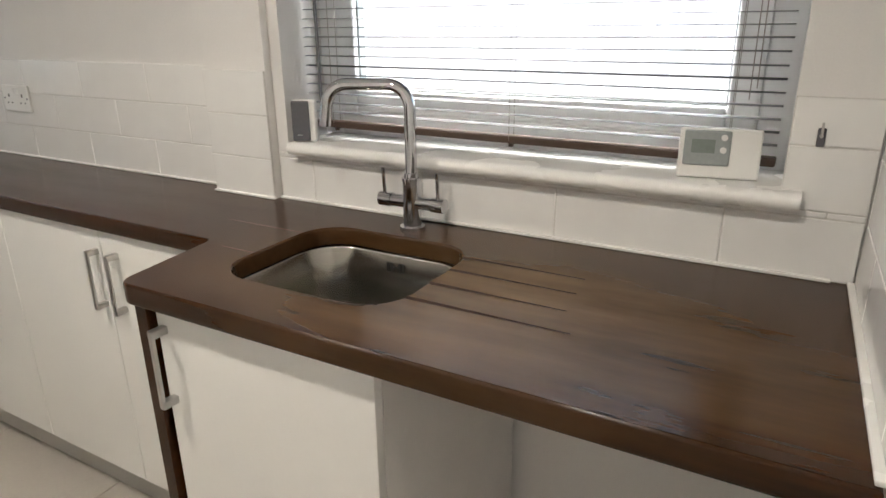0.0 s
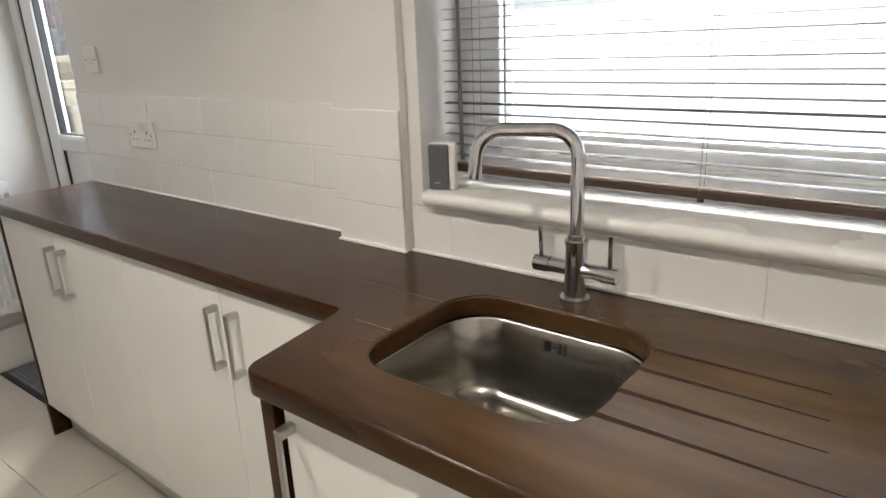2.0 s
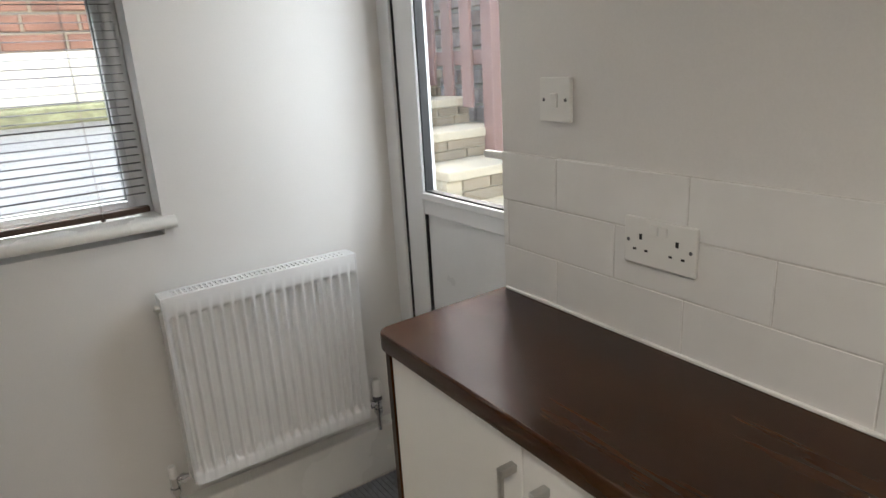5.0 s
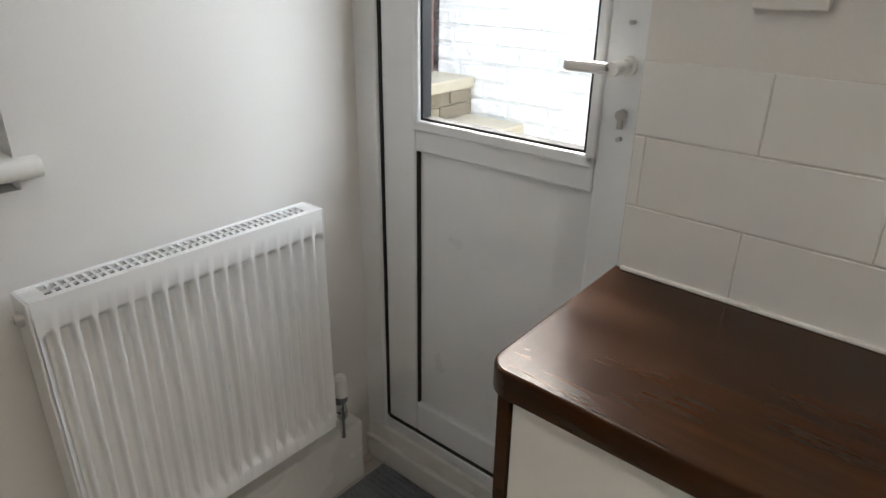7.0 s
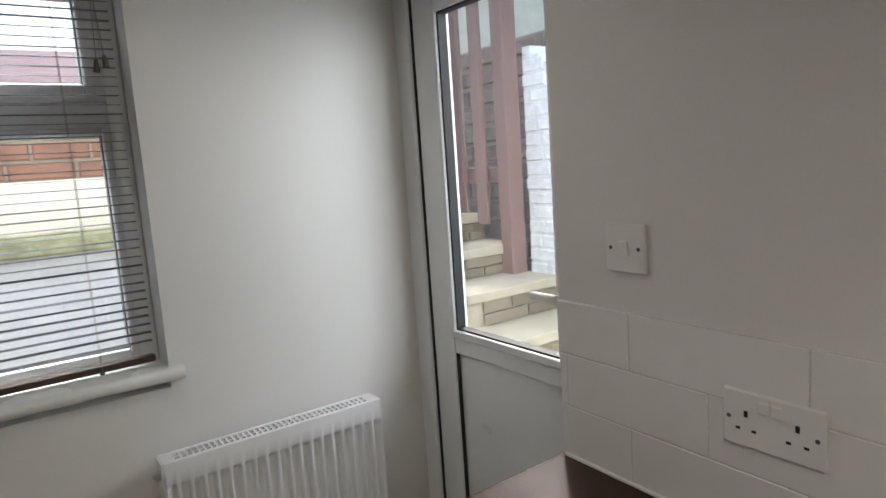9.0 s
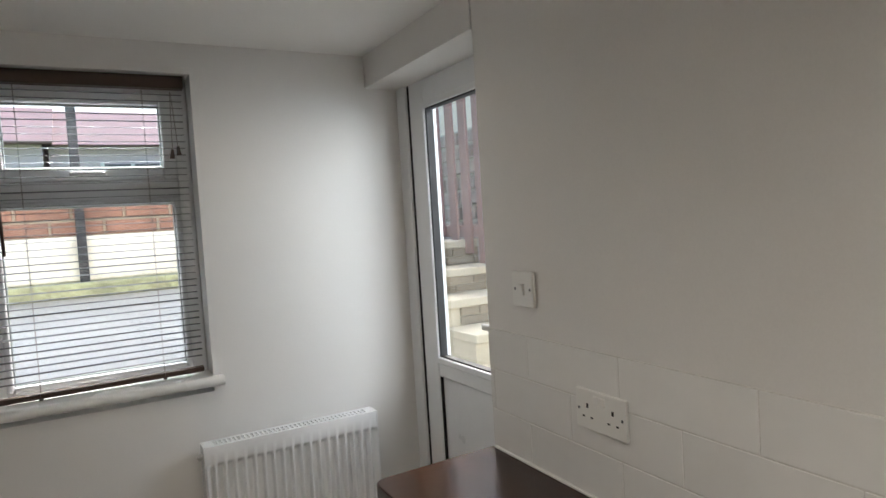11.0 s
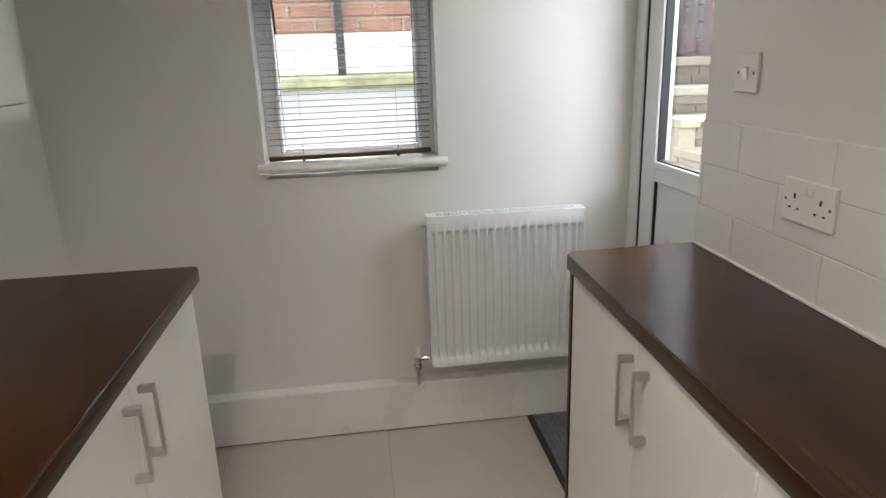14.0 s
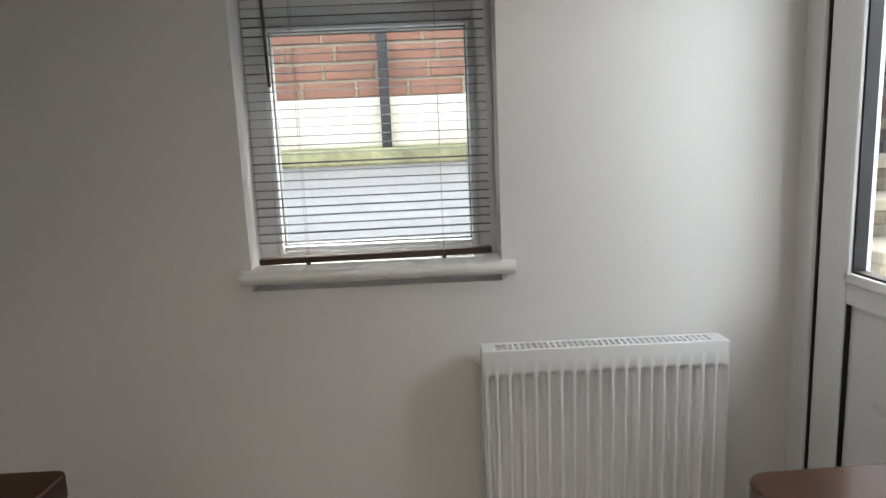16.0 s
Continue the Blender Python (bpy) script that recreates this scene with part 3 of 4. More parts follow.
# ---- cabinets ----
def bow_handle(parent, x, z, length=0.155, out=0.032):
    boxes("handle", [(x - 0.0055, x + 0.0055, -out, -out + 0.007, z - length / 2, z + length / 2),
                     (x - 0.0075, x + 0.0075, -out + 0.001, 0.001, z - length / 2, z - length / 2 + 0.015),
                     (x - 0.0075, x + 0.0075, -out + 0.001, 0.001, z + length / 2 - 0.015, z + length / 2)], SATIN, parent, bevel=0.002)


def base_unit(m, doors, depth, label, handles, z0=0.135, group="base units", hz=0.742):
    """Base cabinet; local front of the doors at y = 0, the room towards minus y. doors: edges along x."""
    c = thing("base_cabinet", m, label, "kitchen cabinet", group)
    x0, x1 = doors[0], doors[-1]
    boxes("body", [(x0 + 0.001, x0 + 0.018, 0.021, depth, z0, WT - WTH - 0.002), (x1 - 0.018, x1 - 0.001, 0.021, depth, z0, WT - WTH - 0.002),
                   (x0 + 0.018, x1 - 0.018, 0.021, depth, z0, z0 + 0.018), (x0 + 0.018, x1 - 0.018, depth - 0.01, depth, z0 + 0.018, WT - WTH - 0.002),
                   (x0 + 0.018, x1 - 0.018, 0.021, 0.1, WT - WTH - 0.02, WT - WTH - 0.002)], CARCASS, c)
    for a, b, hx in zip(doors, doors[1:], handles):
        d = box("door", a + 0.0015, b - 0.0015, 0, 0.019, z0, WT - WTH - 0.006, CABINET, c, bevel=0.0015)
        bow_handle(d, hx, hz)
    return c


base_unit(N @ pose(0, -0.343, 0), [-0.132, 0.278, 0.684], 0.33, "white gloss base cabinet with two handled doors", [0.258, 0.334])
base_unit(N @ pose(0, -0.343, 0), [0.684, 1.124, 1.53], 0.33, "white gloss base cabinet with two handled doors", [1.106, 1.182])
base_unit(N @ pose(0, -0.572, 0), [1.628, 2.098], 0.52, "white gloss sink cabinet with one handled door", [1.648], hz=0.757)
tagged(box("end_panel", -0.152, -0.134, -0.346, -0.01, 0.0, WT - WTH - 0.001, WOOD2, m=N, bevel=0.001), "dark brown stained cabinet end panel", "end panel", kind=STRUCT)
tagged(box("end_panel", 1.588, 1.618, -0.582, -0.352, 0.0, WT - WTH - 0.001, WOOD2, m=N, bevel=0.001), "dark brown stained cabinet end panel", "end panel", kind=STRUCT)
tagged(box("plinth", -0.13, 1.587, -0.285, -0.27, 0, 0.133, PLINTH, m=N), "pale plinth board under the base units", "plinth", kind=STRUCT)
tagged(box("plinth", 1.62, 2.095, -0.53, -0.515, 0, 0.133, PLINTH, m=N), "pale plinth board under the sink unit", "plinth", kind=STRUCT)
S2 = pose(0, 0.385, 0, 0, 0, 180)
base_unit(S2, [1.44, 1.945, 2.44], 0.56, "white gloss base cabinet with two handled doors", [1.905, 1.99], group="base units opposite")
base_unit(S2, [0.70, 1.07, 1.44], 0.56, "white gloss base cabinet with two handled doors", [1.03, 1.11], group="base units opposite")
tagged(box("plinth", 0.7, 2.43, 0.07, 0.085, 0, 0.133, PLINTH, m=S2), "pale plinth board under the base units", "plinth", kind=STRUCT)


def wall_unit(m, x0, x1, z0, z1, depth):
    c = thing("wall_cabinet", m, "white gloss wall cabinet with a flat door", "kitchen cabinet", "wall units")
    boxes("body", [(x0, x0 + 0.018, 0.021, depth, z0, z1), (x1 - 0.018, x1, 0.021, depth, z0, z1), (x0 + 0.018, x1 - 0.018, 0.021, depth, z0 + 0.02, z0 + 0.038),
                   (x0 + 0.018, x1 - 0.018, 0.021, depth, z1 - 0.018, z1), (x0 + 0.018, x1 - 0.018, depth - 0.01, depth, z0 + 0.038, z1 - 0.018),
                   (x0, x1, 0.003, 0.021, z0, z0 + 0.03)], CARCASS, c)
    box("door", x0 + 0.0015, x1 - 0.0015, 0, 0.019, z0 + 0.034, z1, CABINET, c, bevel=0.0015)
    return c


S3 = pose(0, 0.09, 0, 0, 0, 180)
wall_unit(S3, 1.86, 2.447, 1.302, 2.03, 0.288)
wall_unit(S3, 1.27, 1.858, 1.302, 2.03, 0.288)

# ---- worktops ----
hole = round_outline([(1.682, -0.482, 0.08), (2.052, -0.478, 0.08), (2.052, -0.158, 0.08), (1.678, -0.158, 0.08)])
GROOVES = [(-0.207, 2.285), (-0.275, 2.292), (-0.346, 2.30), (-0.417, 2.33)]
outline = round_outline([(-0.185, 0.02, 0), (-0.165, -0.36, 0.035), (1.535, -0.358, 0.012), (1.572, -0.598, 0.035), (2.694, -0.594, 0.004), (2.688, 0.0, 0), (1.3, 0.02, 0)])


def cut_grooves(board, rows, depth=0.009):
    """Ploughs draining grooves into a board: deep at the bowl, running out to nothing."""
    me = board.data
    bm = bmesh.new()
    bm.from_mesh(me)
    bmesh.ops.remove_doubles(bm, verts=bm.verts, dist=0.00005)
    bmesh.ops.recalc_face_normals(bm, faces=bm.faces)
    bm.to_mesh(me)
    bm.free()
    cb = bmesh.new()
    for v, u1 in rows:
        a = [cb.verts.new(p) for p in ((2.02, v - 0.0075, WT + 0.004), (2.02, v + 0.0075, WT + 0.004), (2.02, v + 0.0035, WT - depth), (2.02, v - 0.0035, WT - depth))]
        b = [cb.verts.new(p) for p in ((u1, v - 0.0022, WT + 0.004), (u1, v + 0.0022, WT + 0.004), (u1, v + 0.0014, WT - 0.0015), (u1, v - 0.0014, WT - 0.0015))]
        for k in range(4):
            cb.faces.new((a[k], a[(k + 1) % 4], b[(k + 1) % 4], b[k]))
        cb.faces.new(a[::-1])
        cb.faces.new(b)
    bmesh.ops.recalc_face_normals(cb, faces=cb.faces)
    cutter = mesh_object("cutter", cb, RAIL)
    cutter.matrix_basis = N
    cut = board.modifiers.new("grooves", "BOOLEAN")
    cut.operation, cut.solver, cut.object, cut.material_mode = "DIFFERENCE", "EXACT", cutter, "TRANSFER"
    bpy.context.view_layer.update()
    done = bpy.data.meshes.new_from_object(board.evaluated_get(bpy.context.evaluated_depsgraph_get()))
    board.modifiers.clear()
    board.data = done
    bpy.data.objects.remove(cutter)


worktop = thing("worktop", N, "dark-stained solid wood worktop with draining grooves, worn beside the sink", "worktop")
cut_grooves(slab("board", [outline, hole], WT - WTH, WT, WOOD, 0.005, parent=worktop), GROOVES)
for u0, v in ((1.46, -0.2315), (1.59, -0.3745)):
    box("filled_joint", u0, 1.674, v - 0.0007, v + 0.0007, WT - 0.002, WT + 0.0003, ROOF, worktop)
worktop2 = slab("worktop", [round_outline([(-2.456, 0.408, 0.016), (-2.456, -0.199, 0), (-0.66, -0.199, 0), (-0.66, 0.408, 0.01)])], WT - WTH, WT, WOOD2, 0.005)
tagged(worktop2, "dark-stained solid wood worktop over white cabinets", "worktop")


# ---- sink and tap ----
def ring(bm, cx, cy, hx, hy, r, z, seg=7):
    return [bm.verts.new((x, y, z)) for x, y in round_outline([(cx - hx, cy - hy, r), (cx + hx, cy - hy, r), (cx + hx, cy + hy, r), (cx - hx, cy + hy, r)], seg)]


SINK_U, SINK_V = 1.863, -0.325
sink = thing("sink", N @ pose(SINK_U, SINK_V, 0), "undermounted stainless steel sink bowl", "sink")
bm = bmesh.new()
levels = [(0.213, 0.19, 0.09, WT - WTH - 0.002), (0.192, 0.169, 0.085, WT - WTH - 0.002), (0.189, 0.166, 0.085, WT - WTH - 0.006), (0.186, 0.163, 0.082, WT - 0.16),
          (0.181, 0.158, 0.078, WT - 0.182), (0.17, 0.147, 0.068, WT - 0.196), (0.15, 0.125, 0.055, WT - 0.202), (0.045, 0.045, 0.0445, WT - 0.208), (0.04, 0.04, 0.0395, WT - 0.213)]
rings = [ring(bm, 0, 0, *l) for l in levels]
for a, b in zip(rings, rings[1:]):
    for k in range(len(a)):
        bm.faces.new((a[k], a[(k + 1) % len(a)], b[(k + 1) % len(a)], b[k]))
bm.faces.new(rings[-1])
bmesh.ops.recalc_face_normals(bm, faces=bm.faces)
smooth_by_angle(mesh_object("bowl", bm, STEEL, sink), 60)
cyls("waste", [((0, 0, WT - 0.212), (0, 0, WT - 0.206), 0.036), ((0, 0, WT - 0.206), (0, 0, WT - 0.2), 0.017)], CHROME, sink)
boxes("overflow_slot", [(x - 0.0024, x + 0.0024, 0.1625, 0.166, WT - 0.08, WT - 0.06) for x in (-0.019, -0.01, 0.01, 0.019)]
      + [(-0.005, 0.005, 0.163, 0.166, WT - 0.072, WT - 0.068)], DARK, sink)

tap = thing("mixer_tap", N @ pose(1.866, -0.094, WT), "chrome two-lever kitchen mixer tap with square swan spout", "tap")
cyls("tap_base", [((0, 0, 0), (0, 0, 0.006), 0.027), ((0, 0, 0.006), (0, 0, 0.105), 0.0195), ((0, 0, 0.105), (0, 0, 0.112), 0.021), ((0, 0, 0.112), (0, 0, 0.122), 0.016)], CHROME, tap, seg=28)
cyls("crossbar", [((-0.078, 0, 0.058), (0.078, 0, 0.058), 0.0135), ((-0.08, 0, 0.058), (-0.05, 0, 0.058), 0.0155), ((0.05, 0, 0.058), (0.08, 0, 0.058), 0.0155)], CHROME, tap)
cyls("lever", [((-0.066, -0.004, 0.07), (-0.068, -0.006, 0.128), 0.0042)], CHROME, tap, seg=12)
cyls("lever", [((0.066, -0.004, 0.07), (0.066, -0.006, 0.128), 0.0042)], CHROME, tap, seg=12)
sd = Vector((-0.93, -0.37, 0)).normalized()
TR, TH, TL = 0.047, 0.303, 0.175
path = [Vector((0, 0, 0.11)), Vector((0, 0, 0.2))] + arc(sd * TR + Vector((0, 0, TH - TR)), TR, 180, 90, sd, (0, 0, 1)) \
    + arc(sd * (TL - TR) + Vector((0, 0, TH - TR)), TR, 90, 8, sd, (0, 0, 1)) + [sd * (TL + 0.006) + Vector((0, 0, TH - 0.085))]
tube("spout", path, 0.0125, CHROME, tap, ring=20)


# ---- wall plates ----
def plate(name, m, w, label, category):
    p = thing(name, m, label, category)
    bm = bmesh.new()
    add_box(bm, -w / 2, w / 2, -0.009, 0, -0.043, 0.043, 0.003, 3)
    mesh_object("plate", bm, PLASTIC, p)
    return p


sw = plate("light_switch", N @ pose(-0.004, 0.005, 1.349), 0.086, "white plastic single light switch", "light switch")
box("rocker", -0.009, 0.009, -0.014, -0.006, -0.014, 0.014, PLASTIC, sw, pose(0, 0, 0, 6, 0, 0), bevel=0.002)
for x in (-0.03, 0.03):
    cyls("screw", [((x, -0.0096, 0), (x, -0.006, 0), 0.0036)], GREYP, sw, seg=10)
so = plate("double_socket", N @ pose(0.258, -0.001, 1.108), 0.15, "white plastic double power socket", "socket")
for x in (-0.038, 0.038):
    boxes("pin_holes", [(x - 0.003, x + 0.003, -0.0096, -0.005, 0.004, 0.014), (x - 0.016, x - 0.009, -0.0096, -0.005, -0.017, -0.013), (x + 0.009, x + 0.016, -0.0096, -0.005, -0.017, -0.013)], DARK, so)
boxes("rocker", [(-0.018, -0.001, -0.0125, -0.006, 0.016, 0.034), (0.001, 0.018, -0.0125, -0.006, 0.016, 0.034)], PLASTIC, so, bevel=0.002)
for x in (-0.065, 0.065):
    cyls("screw", [((x, -0.0096, 0), (x, -0.006, 0), 0.0034)], GREYP, so, seg=10)

# ---- things on the sink sill ----
rem = thing("door_chime_unit", N @ pose(1.517, -0.018, 1.062, 0, 0, 22), "small white plastic unit with dark grey front on the sill", "wireless unit")
box("case", -0.028, 0.03, -0.012, 0.014, 0, 0.1, PLASTIC, rem, bevel=0.006, seg=3)
box("front", -0.027, 0.017, -0.017, -0.009, 0.003, 0.098, GREYP, rem, bevel=0.004, seg=3)
box("badge", -0.014, -0.002, -0.0178, -0.016, 0.016, 0.019, LCDF, rem)
stat = thing("thermostat", N @ pose(2.448, 0.012, 1.062, -8, 0, 8), "white plastic programmable thermostat leaning on the blind", "thermostat")
box("case", -0.068, 0.068, -0.012, 0.014, 0, 0.088, PLASTIC, stat, bevel=0.004, seg=3)
box("front", -0.06, 0.018, -0.016, -0.009, 0.022, 0.084, LCDF, stat, bevel=0.003)
box("display", -0.047, -0.008, -0.018, -0.014, 0.044, 0.068, LCD, stat)
for z in (0.072, 0.05):
    cyls("button", [((0.006, -0.0205, z), (0.006, -0.012, z), 0.0055)], PLASTIC, stat, seg=14)
hook = thing("wall_hook", N @ pose(2.6, -0.026, 1.155), "small dark metal hook screwed to the tiles", "hook")
cyls("hook_stem", [((0, 0, 0), (0, -0.012, 0.0), 0.0028), ((0, -0.012, 0), (0, -0.014, 0.022), 0.002)], SATIN, hook, seg=10)
box("hook_plate", -0.006, 0.006, -0.004, 0, -0.018, 0.012, GREYP, hook, bevel=0.002)


# ---- downlights ----
def downlight(x, y, watts):
    d = thing("downlight", pose(x, y, CEILING), "round recessed ceiling downlight with a nickel ring, lit", "downlight", "downlights")
    bm = bmesh.new()
    prof = [(0.021, 0.014), (0.03, 0.0), (0.033, -0.004), (0.040, -0.006), (0.045, -0.002), (0.045, 0.001)]
    n = 32
    rr = [[bm.verts.new((r * math.cos(2 * math.pi * k / n), r * math.sin(2 * math.pi * k / n), z)) for k in range(n)] for r, z in prof]
    for a, b in zip(rr, rr[1:]):
        for k in range(n):
            bm.faces.new((a[k], a[(k + 1) % n], b[(k + 1) % n], b[k]))
    bmesh.ops.recalc_face_normals(bm, faces=bm.faces)
    smooth_by_angle(mesh_object("bezel", bm, SATIN, d), 50)
    cyls("lens", [((0, 0, 0.0095), (0, 0, 0.013), 0.0215)], LAMP, d, seg=28)
    la = new("spot_lamp", bpy.data.lights.new("spot_lamp", "SPOT"))
    la.data.energy, la.data.color, la.data.spot_size, la.data.spot_blend, la.data.shadow_soft_size = watts, (1.0, 0.925, 0.82), radians(158), 1.0, 0.03
    la.matrix_basis = pose(x, y, CEILING - 0.012)
    return d


# The two added downlights carry most of the power.
for k, (x, y) in enumerate(DOWNLIGHTS):
    downlight(x, y, SPOT_WATTS * (0.15, 1.1, 0.75)[k])

# ---- mat ----
mat = thing("entrance_mat", pose(0, 0, 0), "grey ribbed entrance mat with a dark edge strip on the floor", "mat")
boxes("pile", [(-3.05, -2.37, 1.462 + 0.0185 * k, 1.477 + 0.0185 * k, 0, 0.008) for k in range(20)] + [(-3.05, -2.37, 1.46, 1.832, 0, 0.005)], MAT, mat)
boxes("edge_strip", [(-3.056, -2.36, 1.437, 1.46, 0, 0.009)], DARK, mat, bevel=0.003)

# ---- yard behind the door ----
ground = tagged(box("ground", -400, 400, 1.99, 800, -0.1, 0.06, ASPHALT), "grey concrete yard", "ground", kind=STRUCT)
ground_w = tagged(box("ground", -400, -3.37, -400, 1.985, -0.1, 0.05, ASPHALT), "grey concrete yard", "ground", kind=STRUCT)


def masonry(name, m, length, rows, course, piece, mat_piece, label, gap=0.01, proud=0.012, slope=None, seed=3, jitter=0.0, back=None):
    """A wall of separate pieces laid in courses before a mortar core; local x along, front towards minus y. slope(x): the wall's top."""
    w = thing(name, m, label, "wall", kind=STRUCT)
    rnd = random.Random(seed)
    top = rows * course
    bmw = bmesh.new()
    cells = 120 if slope else 1
    for k in range(cells):
        a, b = length * k / cells, length * (k + 1) / cells
        add_box(bmw, a, b, 0, 0.2, 0, (min(top, slope((a + b) / 2)) if slope else top))
    mesh_object("core", bmw, back or MORTAR, w)
    verts, faces = [], []
    quads = ((0, 1, 2, 3), (0, 4, 5, 1), (1, 5, 6, 2), (2, 6, 7, 3), (3, 7, 4, 0))
    c = min(0.008, course * 0.1)
    for r in range(rows):
        x = -rnd.uniform(0.05, 1) * piece
        while x < length:
            ln = piece * (1 + jitter * rnd.uniform(-1, 1))
            a, b = max(0, x), min(length, x + ln - gap)
            z0, z1 = r * course + gap / 2 + jitter * rnd.uniform(0, 0.01), (r + 1) * course - gap / 2 - jitter * rnd.uniform(0, 0.01)
            if b - a > 0.03 and (slope is None or z1 <= slope((a + b) / 2) + 0.03):
                d, n = proud * rnd.uniform(0.6, 1.5), len(verts)
                verts += [(a + c, -d, z0 + c), (b - c, -d, z0 + c), (b - c, -d, z1 - c), (a + c, -d, z1 - c), (a, 0.002, z0), (b, 0.002, z0), (b, 0.002, z1), (a, 0.002, z1)]
                faces += [[n + i for i in q] for q in quads]
            x += ln
    bmb = bmesh.new()
    me = bpy.data.meshes.new("bricks")
    me.from_pydata(verts, [], faces)
    bmb.from_mesh(me)
    bpy.data.meshes.remove(me)
    bmesh.ops.recalc_face_normals(bmb, faces=bmb.faces)
    tagged(mesh_object("bricks", bmb, mat_piece, w), kind="stuff")
    return w


masonry("yard_wall", pose(-3.98, 3.15, 0.06), 7.0, 36, 0.075, 0.225, WHITEBRICK, "white painted brick yard wall", gap=0.009, proud=0.011, back=WHITEBRICK,
        slope=lambda x: max(1.41, 2.035 - 0.81 * x), jitter=0.15)

stairs = thing("yard_steps", pose(0, 0, 0), "cream painted stone steps rising through the yard", "steps", kind=STRUCT)
ST = [(-2.75, 0.23), (-3.03, 0.4), (-3.27, 0.56), (-3.5, 0.735), (-3.78, 0.905), (-4.08, 1.06), (-4.36, 1.21), (-4.64, 1.37)]
SY0, SY1 = 2.55, 3.14
for k, (x, z) in enumerate(ST):
    box("tread", x - 0.36, x + 0.02, SY0 - 0.01, SY1, z - 0.05, z, STEPSTONE, stairs, bevel=0.008)
    box("riser_core", x - 0.3, x - 0.012, SY0 + 0.002, SY1, 0.06, z - 0.05, STEPSTONE, stairs)
rnd = random.Random(11)
piece = bmesh.new()
add_box(piece, -0.5, 0.5, -0.5, 0.5, -0.5, 0.5, 0.06, 1)
pm = bpy.data.meshes.new("stone")
piece.to_mesh(pm)
piece.free()
pm.materials.append(STEPBRICK)
for k, (x, z) in enumerate(ST[1:]):
    zb = ST[k][1]
    for r in range(2):
        y = SY0 + 0.09
        while y < SY1 - 0.02:
            w = min(rnd.uniform(0.13, 0.28), SY1 - y)
            h = (z - 0.05 - zb) / 2
            o = new("stone", pm)
            o.parent = stairs
            o.matrix_basis = Matrix.LocRotScale((x - 0.012, y + w / 2, zb + h * (r + 0.5)), None, (0.03 + rnd.uniform(0, 0.008), w - 0.008, h - 0.006))
            y += w

# fence on the steps' far side, rubble wall behind it
fence = thing("picket_fence", pose(0, 0, 0), "brown stained timber picket fence beside the steps", "fence", kind=STRUCT)
box("post", -4.075, -3.985, 3.02, 3.12, 0.86, 2.9, FENCE, fence, bevel=0.008)
rnd = random.Random(4)
for k in range(8):
    x = -4.18 - 0.18 * k
    box("picket", x - 0.09, x, 3.03, 3.05, 1.16 + 0.06 * k, 2.78 + 0.05 * k + rnd.uniform(-0.02, 0.02), FENCE, fence, pose(0, rnd.uniform(-0.004, 0.004), 0), bevel=0.004)
box("rail", -5.4, -4.07, 3.052, 3.09, -0.03, 0.05, FENCE, fence, pose(0, 0, 1.42, 0, 0, 0), bevel=0.004)
box("rail", -5.4, -4.07, 3.052, 3.09, -0.03, 0.05, FENCE, fence, pose(0, 0, 2.5, 0, 0, 0), bevel=0.004)
masonry("rubble_wall", pose(-9.0, 3.7, 0.06), 5.2, 17, 0.13, 0.26, STONE, "dark rubble stone wall behind the fence", gap=0.02, proud=0.03, jitter=0.4, seed=8)
# retaining wall in front of the small window
retain = thing("retaining_wall", pose(0, 0, 0), "pale rendered retaining wall with a mossy coping", "wall", kind=STRUCT)
box("render_face", -4.6, -4.3, -6, 2.5, 0.05, 1.27, RENDER, retain)
box("coping", -4.62, -4.26, -6, 2.5, 1.27, 1.34, MOSS, retain, bevel=0.01)
box("cream_course", -4.62, -4.36, -6, 2.5, 1.34, 1.55, CREAM, retain, bevel=0.01)
masonry("brick_wall", pose(-4.4, -6, 1.55, 0, 0, 90), 8.5, 4, 0.075, 0.225, REDBRICK, "weathered red brick wall above the retaining wall", gap=0.007, proud=0.004, back=STEPBRICK, jitter=0.1)
tagged(box("fence_post", -4.35, -4.31, 0.76, 0.80, 1.34, 2.5, BLACK, bevel=0.003), "black metal post on the retaining wall", "post")
tagged(box("verge", -60, -4.6, -60, 2.4, 1.2, 1.5, GRASS), "green verge behind the brick wall", "verge", kind=STRUCT)


def house(y0, y1, x, z0):
    h = thing("house", pose(x, 0, z0), "white rendered house with plum tiled roof", "house", "houses across the road")
    box("wall", -6, 0, y0, y1, 0, 2.2, HOUSE, h)
    bm = bmesh.new()
    vs = [bm.verts.new(v) for v in ((0.4, y0 - 0.2, 2.2), (0.4, y1 + 0.2, 2.2), (-6.4, y1 + 0.2, 2.2), (-6.4, y0 - 0.2, 2.2), (-3, y0 - 0.2, 3.5), (-3, y1 + 0.2, 3.5))]
    for f in ((0, 1, 5, 4), (2, 3, 4, 5), (0, 4, 3), (1, 2, 5), (0, 3, 2, 1)):
        bm.faces.new([vs[i] for i in f])
    mesh_object("roof", bm, ROOF, h)
    for k in range(2):
        c = y0 + (y1 - y0) * (0.27 + 0.46 * k)
        for z in (0.6,):
            box("window", -0.05, 0.03, c - 0.6, c + 0.6, z, z + 1.2, GREYP, h)
            boxes("frame", [(0.02, 0.06, c - 0.66, c - 0.58, z - 0.05, z + 1.25), (0.02, 0.06, c + 0.58, c + 0.66, z - 0.05, z + 1.25), (0.02, 0.06, c - 0.04, c + 0.04, z, z + 1.2)], UPVC, h)
    return h


house(-5.2, 0.2, -17, 1.4)
house(0.3, 6.4, -17.4, 1.4)
house(-12, -5.5, -17.5, 1.4)

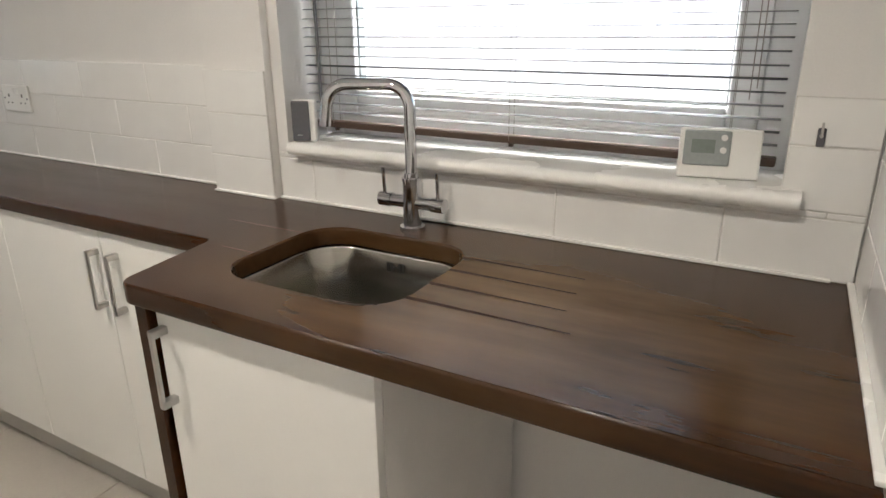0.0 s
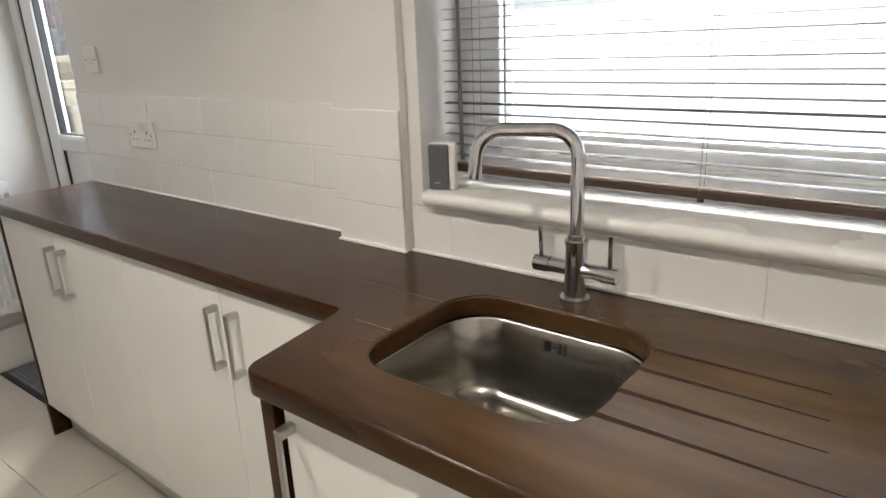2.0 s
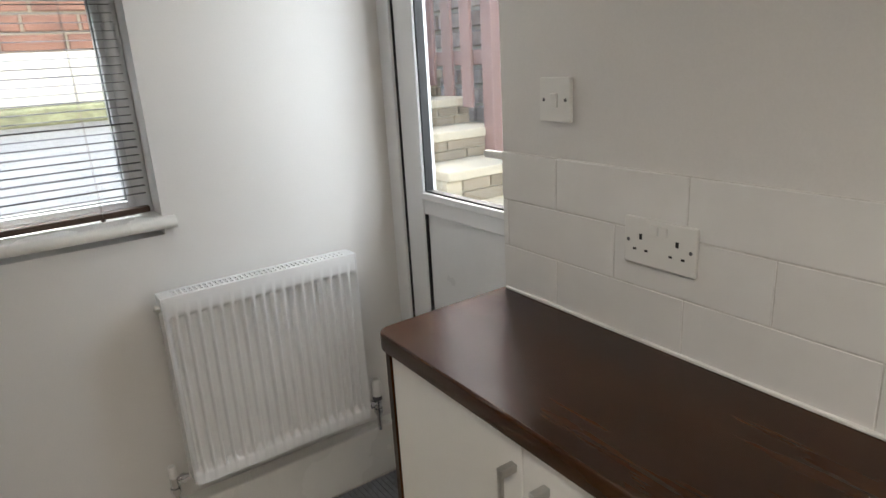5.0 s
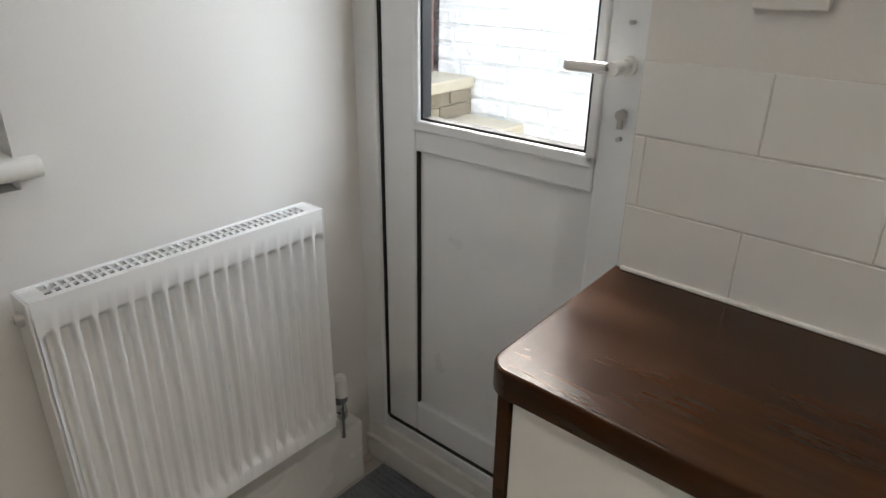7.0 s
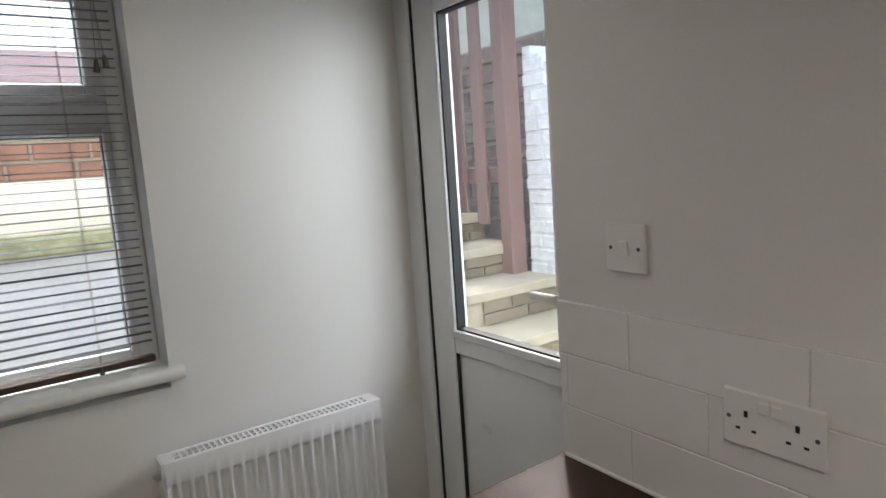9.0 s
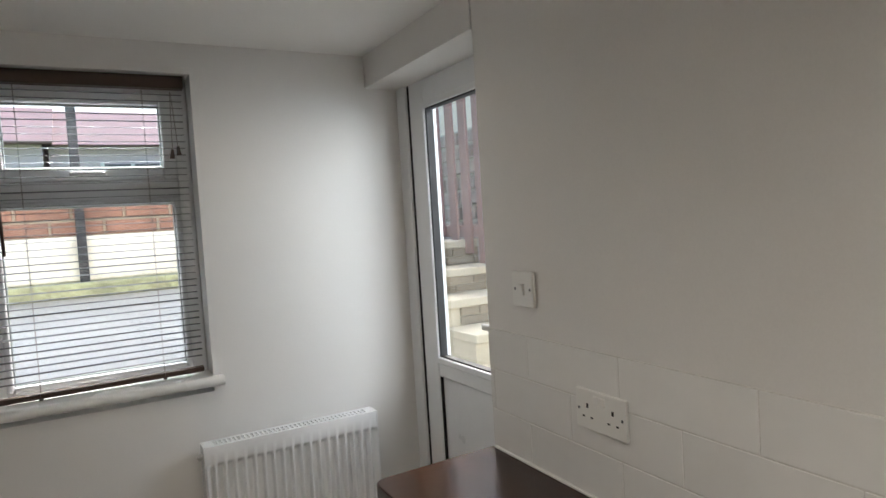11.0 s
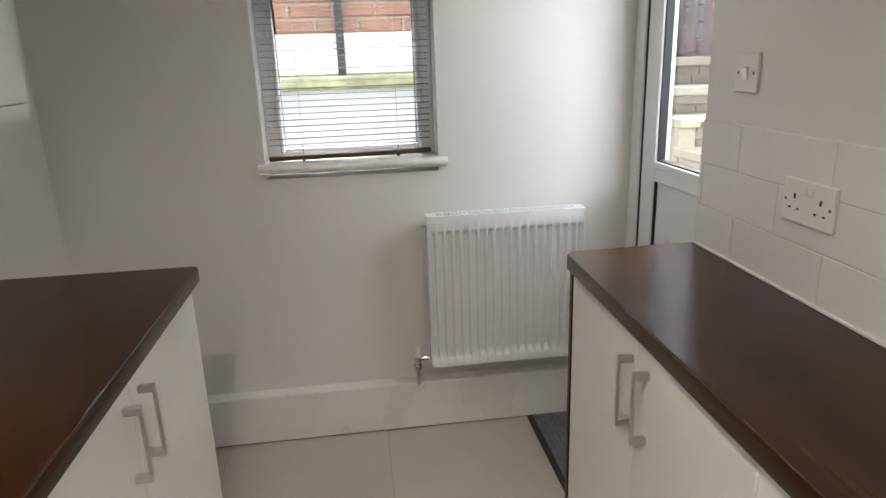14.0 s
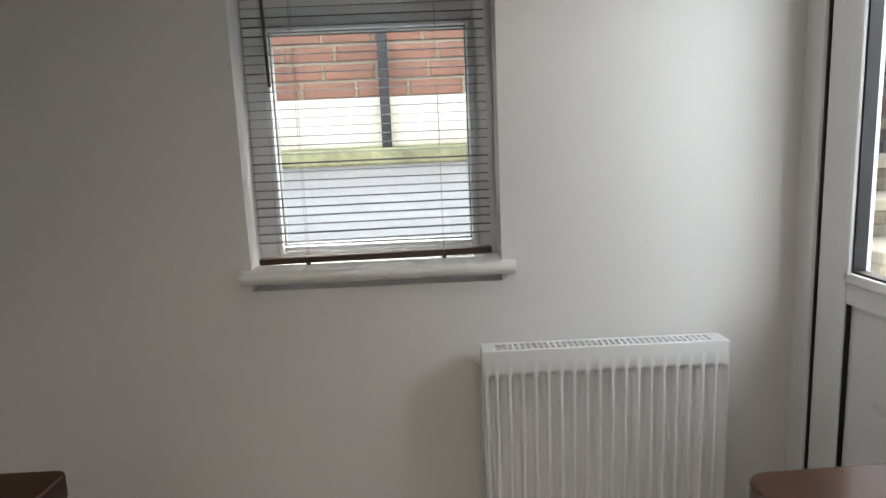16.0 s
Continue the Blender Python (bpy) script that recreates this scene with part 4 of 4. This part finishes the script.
tagged(box("backdrop", -16, 4, 7.0, 7.3, 0, 4.6, CREAM), "buff rendered house wall beyond the yard", "backdrop", kind=STRUCT)

# ---- floor tiles ----
TX, TY, G = 0.6, 0.6, 0.003
fm = bmesh.new()
add_box(fm, G / 2, TX - G / 2, G / 2, TY - G / 2, -0.008, 0, 0.001, 1)
fme = bpy.data.meshes.new("floor_tile")
fm.to_mesh(fme)
fm.free()
fme.materials.append(FLOOR)
for i in range(-2, 6):
    for j in range(-2, 3):
        x, y = -2.495 + TX * i, 0.874 + TY * j - (0.0 if i % 2 else 0.3)
        if x + TX < -3.2 or x > 0.9 or y > 1.85:
            continue
        o = new("floor_tile", fme)
        o.parent = floor
        o.matrix_basis = pose(x, y, 0)

# ---- wall tiles ----
TH3, TW3 = 0.1073, 0.311


def tile_run(parent, u0, u1, v, z0, rows, first, bond=0.5, axis="u", top=None):
    """Courses of glazed tiles in half bond between u0 and u1; front face at v."""
    cache = {}
    for r in range(rows):
        z = z0 + r * TH3
        h = TH3 if top is None else min(TH3, top - z)
        if h < 0.01:
            continue
        x = first + (TW3 * bond if r % 2 else 0.0) - 40 * TW3
        while x < u1:
            a, b = max(u0, x), min(u1, x + TW3)
            if b - a > 0.012:
                key = (round(b - a, 3), round(h, 3))
                if key not in cache:
                    bm = bmesh.new()
                    add_box(bm, 0.0012, key[0] - 0.0012, 0, 0.0075, 0.0012, key[1] - 0.0012, 0.0014, 2)
                    me = bpy.data.meshes.new("wall_tile")
                    bm.to_mesh(me)
                    bm.free()
                    me.materials.append(TILE)
                    cache[key] = me
                o = new("wall_tile", cache[key])
                o.parent = parent
                o.matrix_basis = pose(a, v, z) if axis == "u" else Matrix(((0, 1, 0, v), (-1, 0, 0, -a), (0, 0, 1, z), (0, 0, 0, 1)))
            x += TW3


tile_run(wall_north, -0.178, 1.219, -0.001, WT, 3, -0.004)
tile_run(wall_north, 1.215, 1.425, -0.048, WT - 0.006, 3, 1.2, bond=0)
tile_run(wall_north, 1.433, 2.685, -0.026, WT, 2, 1.54, top=1.03)
tile_run(wall_north, 2.556, 2.685, -0.026, 1.03, 2, 2.4, top=1.215)
tile_run(wall_east, 0.027, 0.9, -0.0075, WT, 3, 0.2, axis="v")
tile_run(wall_east, 0.64, 0.9, -0.0075, WT - 0.2146, 2, 0.2, axis="v")
bead = boxes("sealant_bead", [(-0.17, 1.215, -0.008, 0.0, WT, WT + 0.006), (1.215, 1.43, -0.056, -0.046, WT, WT + 0.006), (1.43, 2.652, -0.034, -0.025, WT, WT + 0.006)], GLOSS, m=N, bevel=0.002)
tagged(box("sealant_bead", -0.018, -0.007, -0.585, -0.03, WT, WT + 0.007, GLOSS, m=E, bevel=0.002), "white sealant line along the worktop", "trim", kind=STRUCT)
tagged(bead, "white sealant line along the worktop", "trim", kind=STRUCT)
tagged(box("grout_bed", -0.003, 0.001, -0.9, -0.027, WT, WT + 0.32, GROUT, m=E), "pale grout between wall tiles", "grout", kind=STRUCT)
tagged(boxes("grout_bed", [(-0.178, 1.219, 0.0006, 0.0065, WT, WT + 0.321), (1.216, 1.424, -0.0464, -0.0405, WT, WT + 0.315), (1.434, 2.684, -0.0244, -0.0185, WT, 1.03), (2.556, 2.684, -0.0244, -0.0185, 1.03, 1.215)], GROUT, m=N), "pale grout between wall tiles", "grout", kind=STRUCT)
